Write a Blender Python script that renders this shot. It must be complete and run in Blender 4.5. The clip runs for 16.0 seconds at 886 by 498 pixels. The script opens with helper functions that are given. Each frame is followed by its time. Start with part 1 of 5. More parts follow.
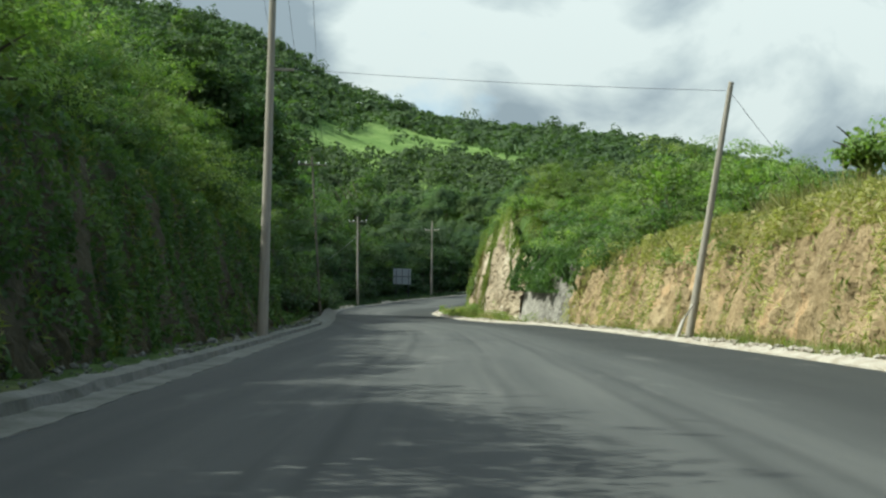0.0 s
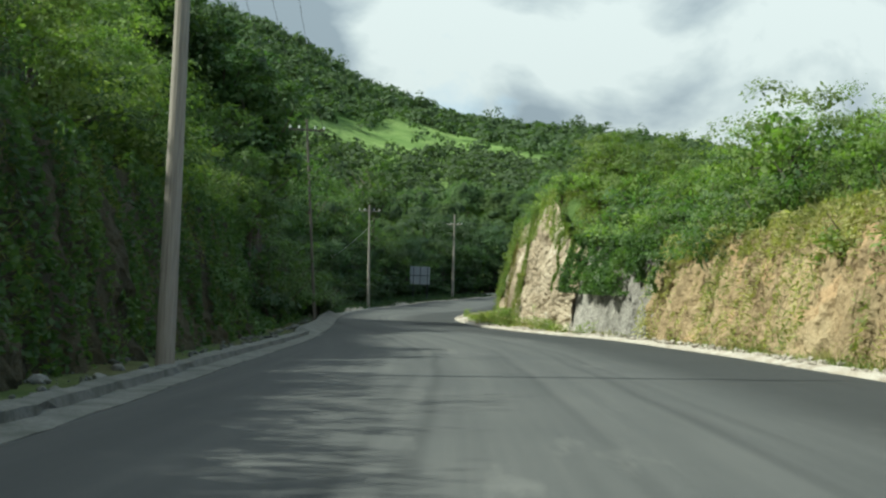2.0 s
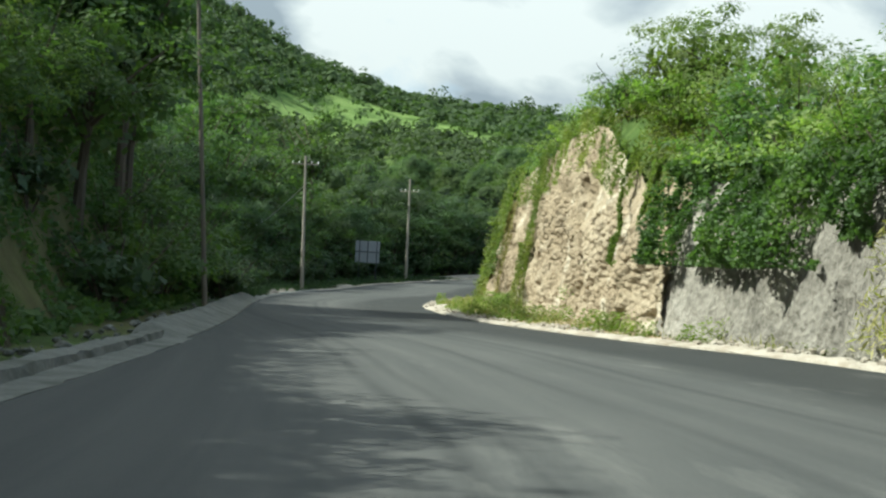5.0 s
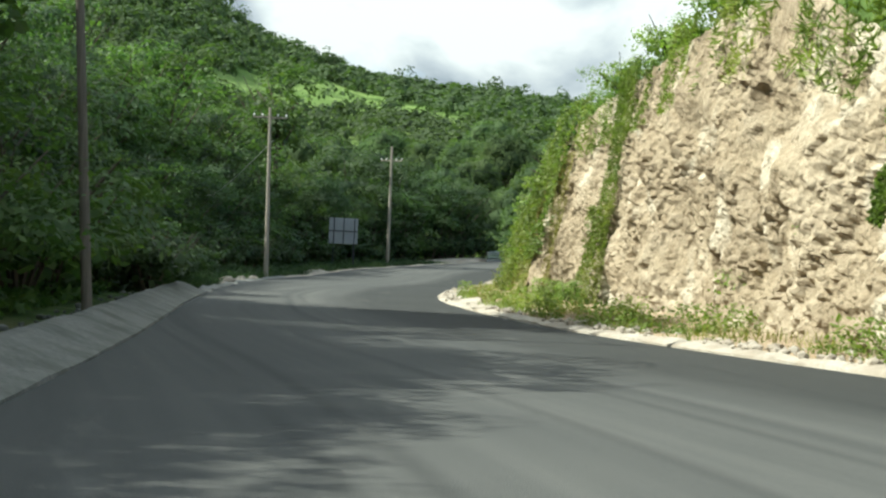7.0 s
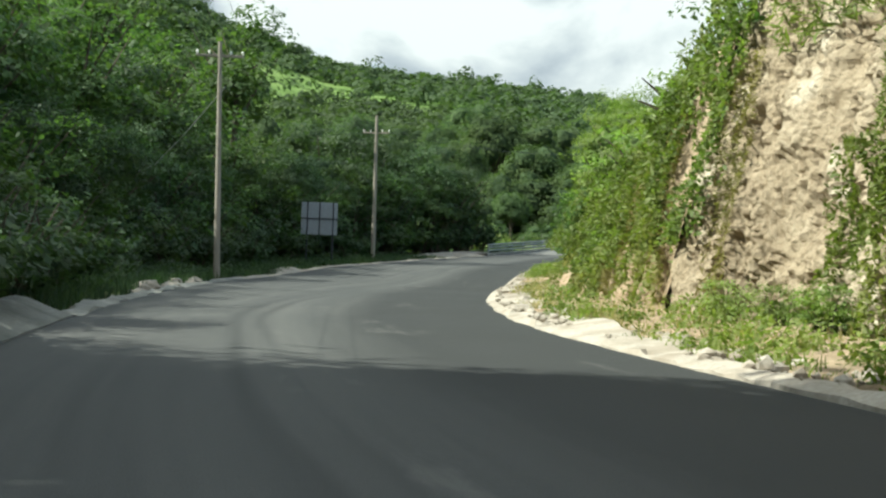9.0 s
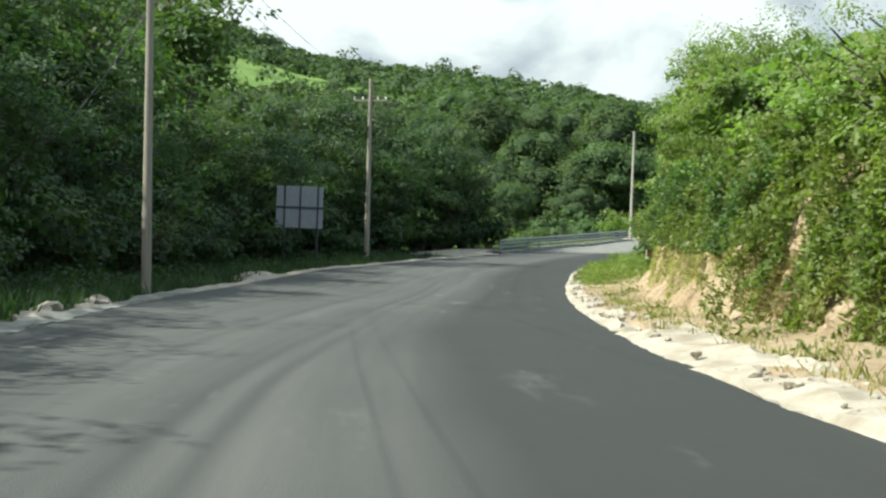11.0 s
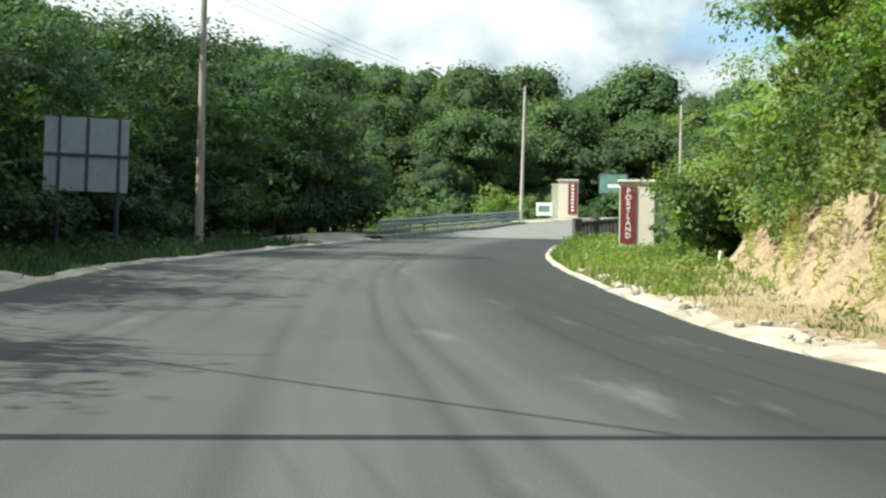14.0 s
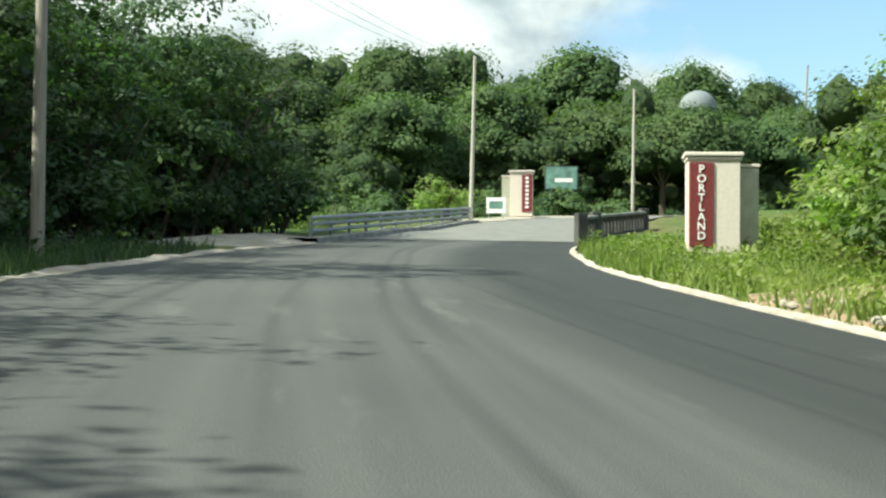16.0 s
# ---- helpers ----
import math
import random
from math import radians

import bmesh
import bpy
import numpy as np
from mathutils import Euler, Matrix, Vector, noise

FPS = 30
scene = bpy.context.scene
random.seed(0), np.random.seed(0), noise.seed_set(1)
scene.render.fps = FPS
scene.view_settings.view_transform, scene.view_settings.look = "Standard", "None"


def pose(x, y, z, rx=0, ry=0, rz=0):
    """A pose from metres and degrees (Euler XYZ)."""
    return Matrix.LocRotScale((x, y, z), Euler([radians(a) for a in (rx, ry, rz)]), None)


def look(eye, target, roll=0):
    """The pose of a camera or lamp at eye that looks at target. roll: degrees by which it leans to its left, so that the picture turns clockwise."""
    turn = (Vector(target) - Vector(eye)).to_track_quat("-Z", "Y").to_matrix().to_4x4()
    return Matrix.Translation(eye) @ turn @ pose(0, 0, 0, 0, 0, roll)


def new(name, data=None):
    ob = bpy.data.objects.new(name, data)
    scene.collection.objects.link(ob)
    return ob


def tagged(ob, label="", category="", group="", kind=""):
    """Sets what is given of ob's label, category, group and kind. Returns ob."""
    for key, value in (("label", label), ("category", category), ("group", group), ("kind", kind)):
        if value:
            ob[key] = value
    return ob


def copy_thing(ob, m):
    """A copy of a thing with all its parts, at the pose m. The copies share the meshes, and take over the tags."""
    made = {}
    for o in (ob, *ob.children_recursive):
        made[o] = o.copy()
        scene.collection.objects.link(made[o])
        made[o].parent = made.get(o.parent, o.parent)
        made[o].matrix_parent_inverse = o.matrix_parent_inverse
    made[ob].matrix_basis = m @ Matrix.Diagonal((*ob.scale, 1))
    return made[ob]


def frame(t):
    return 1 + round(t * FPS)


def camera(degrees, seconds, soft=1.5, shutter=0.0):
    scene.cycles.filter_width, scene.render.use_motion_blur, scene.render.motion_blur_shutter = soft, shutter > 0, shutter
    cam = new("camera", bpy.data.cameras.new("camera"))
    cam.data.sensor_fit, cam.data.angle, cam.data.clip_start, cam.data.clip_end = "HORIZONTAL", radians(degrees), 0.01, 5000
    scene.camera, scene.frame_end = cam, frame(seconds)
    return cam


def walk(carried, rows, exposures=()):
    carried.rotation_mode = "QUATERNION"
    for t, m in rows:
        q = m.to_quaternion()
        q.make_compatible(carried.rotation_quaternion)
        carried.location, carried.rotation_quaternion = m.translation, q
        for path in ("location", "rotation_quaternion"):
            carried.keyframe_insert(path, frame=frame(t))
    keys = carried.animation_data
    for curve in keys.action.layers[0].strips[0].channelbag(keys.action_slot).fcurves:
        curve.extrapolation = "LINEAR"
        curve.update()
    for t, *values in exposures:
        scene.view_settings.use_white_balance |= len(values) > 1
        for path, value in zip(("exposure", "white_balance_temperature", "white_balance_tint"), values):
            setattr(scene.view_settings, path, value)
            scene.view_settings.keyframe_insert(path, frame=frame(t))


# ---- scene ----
cam = camera(37.3, 16.0, 2.4)
PATH = [
    (0, (0.828, 0.346, 1.659), (0.818, 2.34, 1.809), 1.3),
    (0.5, (0.649, 5.242, 1.849), (0.651, 7.237, 2.0), 1.4),
    (1, (0.516, 10.131, 2.059), (0.532, 12.125, 2.213), 1.3),
    (1.5, (0.402, 15.019, 2.249), (0.386, 17.013, 2.404), 1.6),
    (2, (0.288, 19.929, 2.411), (0.248, 21.923, 2.563), 2.1),
    (2.5, (0.129, 24.869, 2.554), (0.103, 26.863, 2.706), 2.1),
    (3, (-0.091, 29.824, 2.736), (-0.102, 31.819, 2.884), 2.2),
    (3.5, (-0.274, 34.701, 2.85), (-0.275, 36.695, 3.002), 2.4),
    (4, (-0.616, 39.604, 2.944), (-0.6, 41.598, 3.094), 2.6),
    (6.5, (-2.931, 64.043, 3.586), (-2.833, 66.038, 3.701), 3.0),
    (7, (-3.288, 69.538, 3.821), (-3.177, 71.532, 3.936), 2.7),
    (7.5, (-3.619, 75.244, 4.105), (-3.496, 77.238, 4.214), 2.0),
    (8, (-3.93, 81.007, 4.355), (-3.796, 83.0, 4.466), 1.5),
    (8.5, (-4.158, 86.299, 4.567), (-4.012, 88.291, 4.672), 1.5),
    (9, (-4.322, 91.403, 4.669), (-4.161, 93.393, 4.779), 2.0),
    (9.5, (-4.508, 96.476, 4.81), (-4.335, 98.465, 4.921), 2.1),
    (12, (-5.388, 120.543, 6.267), (-5.147, 122.526, 6.363), 1.9),
    (12.5, (-5.609, 125.161, 6.426), (-5.32, 127.138, 6.518), 2.3),
    (13, (-5.615, 129.456, 6.544), (-5.269, 131.424, 6.64), 1.8),
    (13.5, (-5.339, 134.245, 6.669), (-4.922, 136.199, 6.766), 1.8),
    (14, (-4.819, 139.274, 6.829), (-4.327, 141.21, 6.926), 1.3),
    (14.5, (-4.271, 144.313, 7.071), (-3.705, 146.229, 7.167), 1.1),
    (15, (-3.836, 148.839, 7.3), (-3.216, 150.738, 7.397), 0.8),
    (15.5, (-3.202, 153.414, 7.561), (-2.57, 155.309, 7.662), 0.6),
    (16, (-2.481, 157.949, 7.835), (-1.838, 159.84, 7.939), 0.8),
]
walk(cam, [(t, look(eye, target, roll)) for t, eye, target, roll in PATH], [(0.0, 0.86, 5980, -7), (4.0, 0.92, 5960, -6), (7.0, 1.20, 6120, -3), (9.0, 1.14, 6120, -3), (12.0, 1.22, 6100, -3), (14.5, 1.27, 6180, -5), (16.0, 1.28, 6240, -7)])

# ---- world, sun and exposure ----
SUN_ELEV, SUN_AZ = radians(45), radians(-90)          # azimuth from +y towards +x: the sun stands to the left of the road
world = bpy.data.worlds.new("sky")
scene.world = world
world.use_nodes = True
wn, wl = world.node_tree.nodes, world.node_tree.links
wn.clear()
w_out, w_bg = wn.new("ShaderNodeOutputWorld"), wn.new("ShaderNodeBackground")
sky = wn.new("ShaderNodeTexSky")
sky.sky_type, sky.sun_disc, sky.sun_elevation, sky.sun_rotation = "NISHITA", False, SUN_ELEV, SUN_AZ
sky.air_density, sky.dust_density = 1.0, 2.0
w_bg.inputs["Strength"].default_value = 0.10
coord = wn.new("ShaderNodeTexCoord")


def wmath(op, a, b=None, clamp=False):
    n = wn.new("ShaderNodeMath")
    n.operation, n.use_clamp = op, clamp
    for i, v in enumerate((a, b)):
        if v is None:
            continue
        if isinstance(v, (int, float)):
            n.inputs[i].default_value = v
        else:
            wl.new(v, n.inputs[i])
    return n.outputs[0]


def wnoise(scale, detail, rough, stretch, shift):
    m, n = wn.new("ShaderNodeMapping"), wn.new("ShaderNodeTexNoise")
    wl.new(coord.outputs["Generated"], m.inputs["Vector"])
    m.inputs["Scale"].default_value, m.inputs["Location"].default_value = (1, 1, stretch), shift
    n.inputs["Scale"].default_value, n.inputs["Detail"].default_value, n.inputs["Roughness"].default_value = scale, detail, rough
    n.inputs["Distortion"].default_value = 0.35
    wl.new(m.outputs[0], n.inputs["Vector"])
    return n.outputs["Fac"]


def wramp(fac, stops):
    r = wn.new("ShaderNodeValToRGB")
    wl.new(fac, r.inputs["Fac"])
    e = r.color_ramp.elements
    while len(e) < len(stops):
        e.new(0.5)
    for q, (p, c) in zip(e, stops):
        q.position, q.color = p, (*c, 1)
    return r.outputs["Color"]


def wmix(fac, a, b):
    n = wn.new("ShaderNodeMix")
    n.data_type = "RGBA"
    wl.new(fac, n.inputs["Factor"])
    wl.new(a, n.inputs["A"])
    wl.new(b, n.inputs["B"])
    return n.outputs["Result"]


parts = wn.new("ShaderNodeSeparateXYZ")
wl.new(coord.outputs["Generated"], parts.inputs[0])
clearing = wmath("MULTIPLY", wmath("SUBTRACT", parts.outputs["X"], 0.34, True), 1.1)     # the clouds thin out to the east
cover = wramp(wmath("SUBTRACT", wnoise(3.0, 7, 0.55, 1.6, (0.35, 0.1, 0.2)), clearing), [(0.30, (0, 0, 0)), (0.42, (1, 1, 1))])
shade = wramp(wnoise(5.6, 8, 0.52, 1.5, (1.7, 0.6, 0.15)), [(0.41, (1.9, 2.08, 2.35)), (0.47, (2.8, 2.92, 3.12)), (0.515, (3.55, 3.6, 3.68)), (0.56, (4.35, 4.3, 4.28))])
lift = wn.new("ShaderNodeVectorMath")                      # an overcast sky is brighter overhead than near the horizon
lift.operation = "SCALE"
wl.new(shade, lift.inputs[0])
wl.new(wmath("ADD", 0.90, wmath("MULTIPLY", wmath("MAXIMUM", parts.outputs["Z"], 0.0), 0.8)), lift.inputs["Scale"])
wl.new(wmix(cover, sky.outputs["Color"], lift.outputs[0]), w_bg.inputs["Color"])
wl.new(w_bg.outputs[0], w_out.inputs["Surface"])

sun = new("sun", bpy.data.lights.new("sun", "SUN"))
sun.data.energy, sun.data.angle, sun.data.color = 4.7, radians(0.53), (1.0, 0.93, 0.82)
sun_dir = Vector((math.sin(SUN_AZ) * math.cos(SUN_ELEV), math.cos(SUN_AZ) * math.cos(SUN_ELEV), math.sin(SUN_ELEV)))
sun.matrix_world = look(sun_dir * 50, (0, 0, 0))


# ---- materials ----
class Nodes:
    """A small builder for a procedural material."""

    def __init__(self, name, rough=0.8, metal=0.0, spec=0.3):
        self.mat = bpy.data.materials.new(name)
        self.mat.use_nodes = True
        self.n, self.l = self.mat.node_tree.nodes, self.mat.node_tree.links
        self.bsdf = self.n["Principled BSDF"]
        self.bsdf.inputs["Roughness"].default_value = rough
        self.bsdf.inputs["Metallic"].default_value = metal
        self.bsdf.inputs["Specular IOR Level"].default_value = spec
        self.co = self.n.new("ShaderNodeTexCoord")
        self.geo = self.n.new("ShaderNodeNewGeometry")

    def put(self, v, socket):
        if isinstance(v, (int, float)):
            socket.default_value = v
        elif isinstance(v, tuple):
            socket.default_value = (*v, 1) if len(v) == 3 and len(socket.default_value) == 4 else v
        else:
            self.l.new(v, socket)

    def where(self, scale=(1, 1, 1), world=False):
        m = self.n.new("ShaderNodeMapping")
        self.l.new(self.geo.outputs["Position"] if world else self.co.outputs["Object"], m.inputs["Vector"])
        m.inputs["Scale"].default_value = scale
        return m.outputs[0]

    def noise(self, scale, detail=4, rough=0.55, at=None, distort=0.0):
        t = self.n.new("ShaderNodeTexNoise")
        self.l.new(at or self.where(), t.inputs["Vector"])
        for k, v in (("Scale", scale), ("Detail", detail), ("Roughness", rough), ("Distortion", distort)):
            t.inputs[k].default_value = v
        return t.outputs["Fac"]

    def voronoi(self, scale, at=None, feature="F1", out="Distance"):
        t = self.n.new("ShaderNodeTexVoronoi")
        t.feature = feature
        self.l.new(at or self.where(), t.inputs["Vector"])
        t.inputs["Scale"].default_value = scale
        return t.outputs[out]

    def ramp(self, fac, stops):
        r = self.n.new("ShaderNodeValToRGB")
        self.l.new(fac, r.inputs["Fac"])
        e = r.color_ramp.elements
        while len(e) < len(stops):
            e.new(0.5)
        for q, (p, c) in zip(e, stops):
            q.position, q.color = p, (*c, 1) if len(c) == 3 else c
        return r.outputs["Color"]

    def mix(self, fac, a, b, mode="MIX"):
        m = self.n.new("ShaderNodeMix")
        m.data_type, m.blend_type = "RGBA", mode
        for v, key in ((fac, "Factor"), (a, "A"), (b, "B")):
            self.put(v, m.inputs[key])
        return m.outputs["Result"]

    def math(self, op, a, b=0.0, clamp=False):
        m = self.n.new("ShaderNodeMath")
        m.operation, m.use_clamp = op, clamp
        self.put(a, m.inputs[0])
        self.put(b, m.inputs[1])
        return m.outputs[0]

    def bump(self, height, strength=0.5, distance=0.05, after=None):
        b = self.n.new("ShaderNodeBump")
        b.inputs["Strength"].default_value, b.inputs["Distance"].default_value = strength, distance
        self.l.new(height, b.inputs["Height"])
        if after:
            self.l.new(after, b.inputs["Normal"])
        return b.outputs[0]

    def done(self, color=None, normal=None, rough=None):
        if color is not None:
            self.put(color, self.bsdf.inputs["Base Color"])
        if normal is not None:
            self.l.new(normal, self.bsdf.inputs["Normal"])
        if rough is not None:
            self.put(rough, self.bsdf.inputs["Roughness"])
        return self.mat


def leaf_material(name, dark, mid, light, glow=0.35, rough=0.6, spec=0.24, patch=0.5, relief=0.0):
    """Leaves: colour varies leaf by leaf and plant by plant; some light comes through."""
    k = Nodes(name, rough=rough, spec=spec)
    c = k.ramp(k.geo.outputs["Random Per Island"], [(0.0, dark), (0.5, mid), (1.0, light)])
    big = k.noise(patch, 4, at=k.where(world=True))
    if relief:
        k.l.new(k.bump(k.noise(2.6, 5, 0.7, at=k.where(world=True)), 1.0, relief), k.bsdf.inputs["Normal"])
    c = k.mix(0.74, c, k.ramp(big, [(0.36, dark), (0.5, mid), (0.64, light)]))
    info = k.n.new("ShaderNodeObjectInfo")
    hsv = k.n.new("ShaderNodeHueSaturation")
    k.l.new(c, hsv.inputs["Color"])
    k.l.new(k.math("ADD", 0.75, k.math("MULTIPLY", info.outputs["Random"], 0.5)), hsv.inputs["Value"])
    k.l.new(k.math("ADD", 0.485, k.math("MULTIPLY", info.outputs["Random"], 0.025)), hsv.inputs["Hue"])
    k.l.new(hsv.outputs[0], k.bsdf.inputs["Base Color"])
    tr, mx = k.n.new("ShaderNodeBsdfTranslucent"), k.n.new("ShaderNodeMixShader")
    k.l.new(k.mix(1.0, hsv.outputs[0], (1.0, 1.25, 0.45), "MULTIPLY"), tr.inputs["Color"])
    mx.inputs[0].default_value = glow
    k.l.new(k.bsdf.outputs[0], mx.inputs[1])
    k.l.new(tr.outputs[0], mx.inputs[2])
    k.l.new(mx.outputs[0], k.n["Material Output"].inputs["Surface"])
    return k.mat


def asphalt_material():
    k = Nodes("asphalt", rough=0.8, spec=0.14)
    at = k.where(world=True)
    lane = k.co.outputs["UV"]

    def mapped(sx, sy):
        m = k.n.new("ShaderNodeMapping")
        k.l.new(lane, m.inputs["Vector"])
        m.inputs["Scale"].default_value = (sx, sy, 1)
        return m.outputs[0]

    sep = k.n.new("ShaderNodeSeparateXYZ")
    k.l.new(lane, sep.inputs[0])
    from_edge = sep.outputs["X"]
    streak = k.noise(1.0, 5, 0.6, at=mapped(1.5, 0.035))
    patch = k.noise(0.16, 5, at=at)
    c = k.ramp(streak, [(0.32, (0.041, 0.044, 0.044)), (0.52, (0.068, 0.070, 0.068)), (0.70, (0.102, 0.102, 0.097))])
    c = k.mix(0.45, c, k.ramp(patch, [(0.3, (0.048, 0.050, 0.050)), (0.7, (0.096, 0.096, 0.092))]))
    # the strip laid last, along the inner edge, is darker
    edge = k.math("ADD", from_edge, k.math("MULTIPLY", k.noise(1.0, 3, at=mapped(0.2, 0.06)), 1.6))
    c = k.mix(k.ramp(k.math("MULTIPLY", edge, 0.1), [(0.38, (0.92, 0.92, 0.92)), (0.52, (0, 0, 0))]), c, (0.022, 0.024, 0.024))
    # tyre lines that wander along the lane
    sway = k.math("MULTIPLY", k.noise(1.0, 2, at=mapped(0.0, 0.03)), 1.5)
    for off, dark in ((4.9, 0.6), (5.35, 0.65), (6.7, 0.5), (8.5, 0.65), (9.0, 0.6)):
        d = k.math("ABSOLUTE", k.math("SUBTRACT", k.math("ADD", from_edge, sway), off + 0.75))
        on = k.ramp(d, [(0.03, (dark, dark, dark)), (0.16, (0, 0, 0))])
        gap = k.ramp(k.noise(1.0, 2, at=mapped(0.3 * off, 0.05)), [(0.30, (0, 0, 0)), (0.55, (1, 1, 1))])
        c = k.mix(k.mix(1.0, on, gap, "MULTIPLY"), c, (0.032, 0.034, 0.034))
    # pale scuffs of lime dust
    dust = k.ramp(k.noise(0.9, 6, 0.65, at=mapped(0.8, 0.16)), [(0.60, (0, 0, 0)), (0.74, (0.5, 0.5, 0.5))])
    c = k.mix(dust, c, (0.20, 0.195, 0.18))
    grain = k.voronoi(75, at=at)
    c = k.mix(0.22, c, k.ramp(grain, [(0.0, (0.14, 0.14, 0.135)), (0.6, (0.05, 0.051, 0.051))]))
    return k.done(c, k.bump(grain, 0.35, 0.008), k.math("ADD", 0.66, k.math("MULTIPLY", patch, 0.3)))


def concrete_material(name, low, high, dirt):
    k = Nodes(name, rough=0.85, spec=0.25)
    at = k.where(world=True)
    n1, n2 = k.noise(1.3, 6, at=at), k.noise(14, 5, at=at)
    c = k.ramp(n2, [(0.3, low), (0.7, high)])
    c = k.mix(k.ramp(n1, [(0.42, (0, 0, 0)), (0.68, (0.85, 0.85, 0.85))]), c, dirt)
    return k.done(c, k.bump(n2, 0.5, 0.02))


def rock_material(name, pale, tan, brown, bare=None):
    k = Nodes(name, rough=0.95, spec=0.15)
    at = k.where(world=True)
    big, mid, fine = k.noise(0.22, 5, at=at), k.noise(1.1, 7, 0.62, at=at), k.noise(6.5, 6, 0.65, at=at)
    c = k.ramp(mid, [(0.32, brown), (0.5, tan), (0.66, pale)])
    c = k.mix(0.5, c, k.ramp(big, [(0.40, brown), (0.5, tan), (0.60, pale)]))
    c = k.mix(0.35, c, k.ramp(fine, [(0.35, brown), (0.62, pale)]))
    if bare:                                          # freshly broken pale patches
        c = k.mix(k.ramp(k.noise(0.42, 3, at=at, distort=0.6), [(0.57, (0, 0, 0)), (0.63, (0.75, 0.75, 0.75))]), c, bare)
    return k.done(c, k.bump(fine, 0.9, 0.12, k.bump(mid, 0.7, 0.35)))


def ground_material():
    k = Nodes("grassy_ground", rough=0.95, spec=0.1)
    at = k.where(world=True)
    n1, n2 = k.noise(0.08, 5, at=at), k.noise(1.7, 6, 0.6, at=at)
    c = k.ramp(n2, [(0.3, (0.03, 0.05, 0.014)), (0.55, (0.062, 0.10, 0.026)), (0.75, (0.12, 0.15, 0.05))])
    c = k.mix(k.ramp(n1, [(0.45, (0, 0, 0)), (0.6, (0.6, 0.6, 0.6))]), c, (0.13, 0.105, 0.055))
    return k.done(c, k.bump(n2, 0.8, 0.15))


def meadow_material():
    k = Nodes("hill_meadow", rough=0.95, spec=0.1)
    at = k.where(world=True)
    n1, n2 = k.noise(0.012, 5, at=at), k.noise(0.22, 6, 0.6, at=at)
    c = k.ramp(n2, [(0.35, (0.11, 0.175, 0.045)), (0.6, (0.18, 0.25, 0.08))])
    c = k.mix(k.ramp(n1, [(0.45, (0, 0, 0)), (0.62, (0.7, 0.7, 0.7))]), c, (0.07, 0.13, 0.03))
    return k.done(c, k.bump(n2, 0.6, 0.5))


def plain_material(name, color, rough=0.6, metal=0.0, vary=0.2, scale=6.0):
    k = Nodes(name, rough=rough, metal=metal)
    n = k.noise(scale, 5)
    lo, hi = tuple(v * (1 - vary) for v in color), tuple(min(1, v * (1 + vary)) for v in color)
    return k.done(k.ramp(n, [(0.3, lo), (0.7, hi)]), k.bump(n, 0.15, 0.01))


def wood_pole_material(name, a, b):
    k = Nodes(name, rough=0.85, spec=0.2)
    g = k.noise(5, 6, 0.6, at=k.where((7, 7, 0.25)))
    return k.done(k.ramp(g, [(0.3, a), (0.7, b)]), k.bump(g, 0.5, 0.01))


M_ASPHALT = asphalt_material()
M_CONCRETE = concrete_material("weathered_concrete", (0.17, 0.17, 0.155), (0.27, 0.265, 0.24), (0.10, 0.10, 0.085))
# Darker copy of the weathered concrete: the trees' shade is in its colour.
M_KERB_SHADE = concrete_material("shaded_kerb_concrete", (0.115, 0.117, 0.105), (0.20, 0.20, 0.18), (0.07, 0.075, 0.06))
M_PALE = concrete_material("pale_marl_concrete", (0.29, 0.26, 0.215), (0.42, 0.38, 0.325), (0.22, 0.182, 0.138))
M_ROCK = rock_material("tan_limestone", (0.47, 0.40, 0.30), (0.325, 0.26, 0.175), (0.175, 0.132, 0.084), (0.56, 0.50, 0.40))
M_CLAY = rock_material("orange_clay_rock", (0.40, 0.315, 0.19), (0.275, 0.195, 0.105), (0.13, 0.092, 0.048), (0.40, 0.27, 0.15))
# The bank's shade is put into this earth: far darker than the opposite cutting.
M_EARTH = rock_material("shaded_brown_earth", (0.105, 0.092, 0.055), (0.072, 0.064, 0.038), (0.045, 0.042, 0.026))
M_GREYROCK = rock_material("grey_lime_wall", (0.40, 0.375, 0.33), (0.245, 0.225, 0.195), (0.085, 0.078, 0.068))
M_GROUND = ground_material()
M_MEADOW = meadow_material()
M_LEAF = leaf_material("leaf_green", (0.046, 0.078, 0.032), (0.082, 0.134, 0.050), (0.138, 0.192, 0.074), 0.46)
M_LEAF_LIGHT = leaf_material("leaf_yellow_green", (0.095, 0.145, 0.045), (0.165, 0.228, 0.068), (0.25, 0.30, 0.105), 0.44)
# Leaf green darkened so the thicket's and verge's shade sits in the colour.
M_LEAF_SHADE = leaf_material("leaf_shade_green", (0.030, 0.052, 0.029), (0.052, 0.085, 0.042), (0.088, 0.128, 0.060), 0.38)
# Greyed and blued to paint distance haze into the leaves of far hills.
M_LEAF_HAZED = leaf_material("hazed_far_foliage", (0.060, 0.088, 0.048), (0.080, 0.116, 0.060), (0.104, 0.146, 0.072), 0.35, 0.85, 0.12)
# A slight blue tilt stands in for haze over the woods.
M_LEAF_WOOD = leaf_material("wood_foliage", (0.056, 0.088, 0.042), (0.088, 0.132, 0.058), (0.128, 0.176, 0.076), 0.36, 0.9, 0.06, 0.2)
# Inner clumps use a darker copy of the leaves, painting the crown's inner shade.
M_WOOD_BODY = leaf_material("shaded_inner_foliage", (0.044, 0.072, 0.036), (0.066, 0.104, 0.048), (0.10, 0.142, 0.064), 0.2, 0.8, 0.1, 0.2, 0.55)
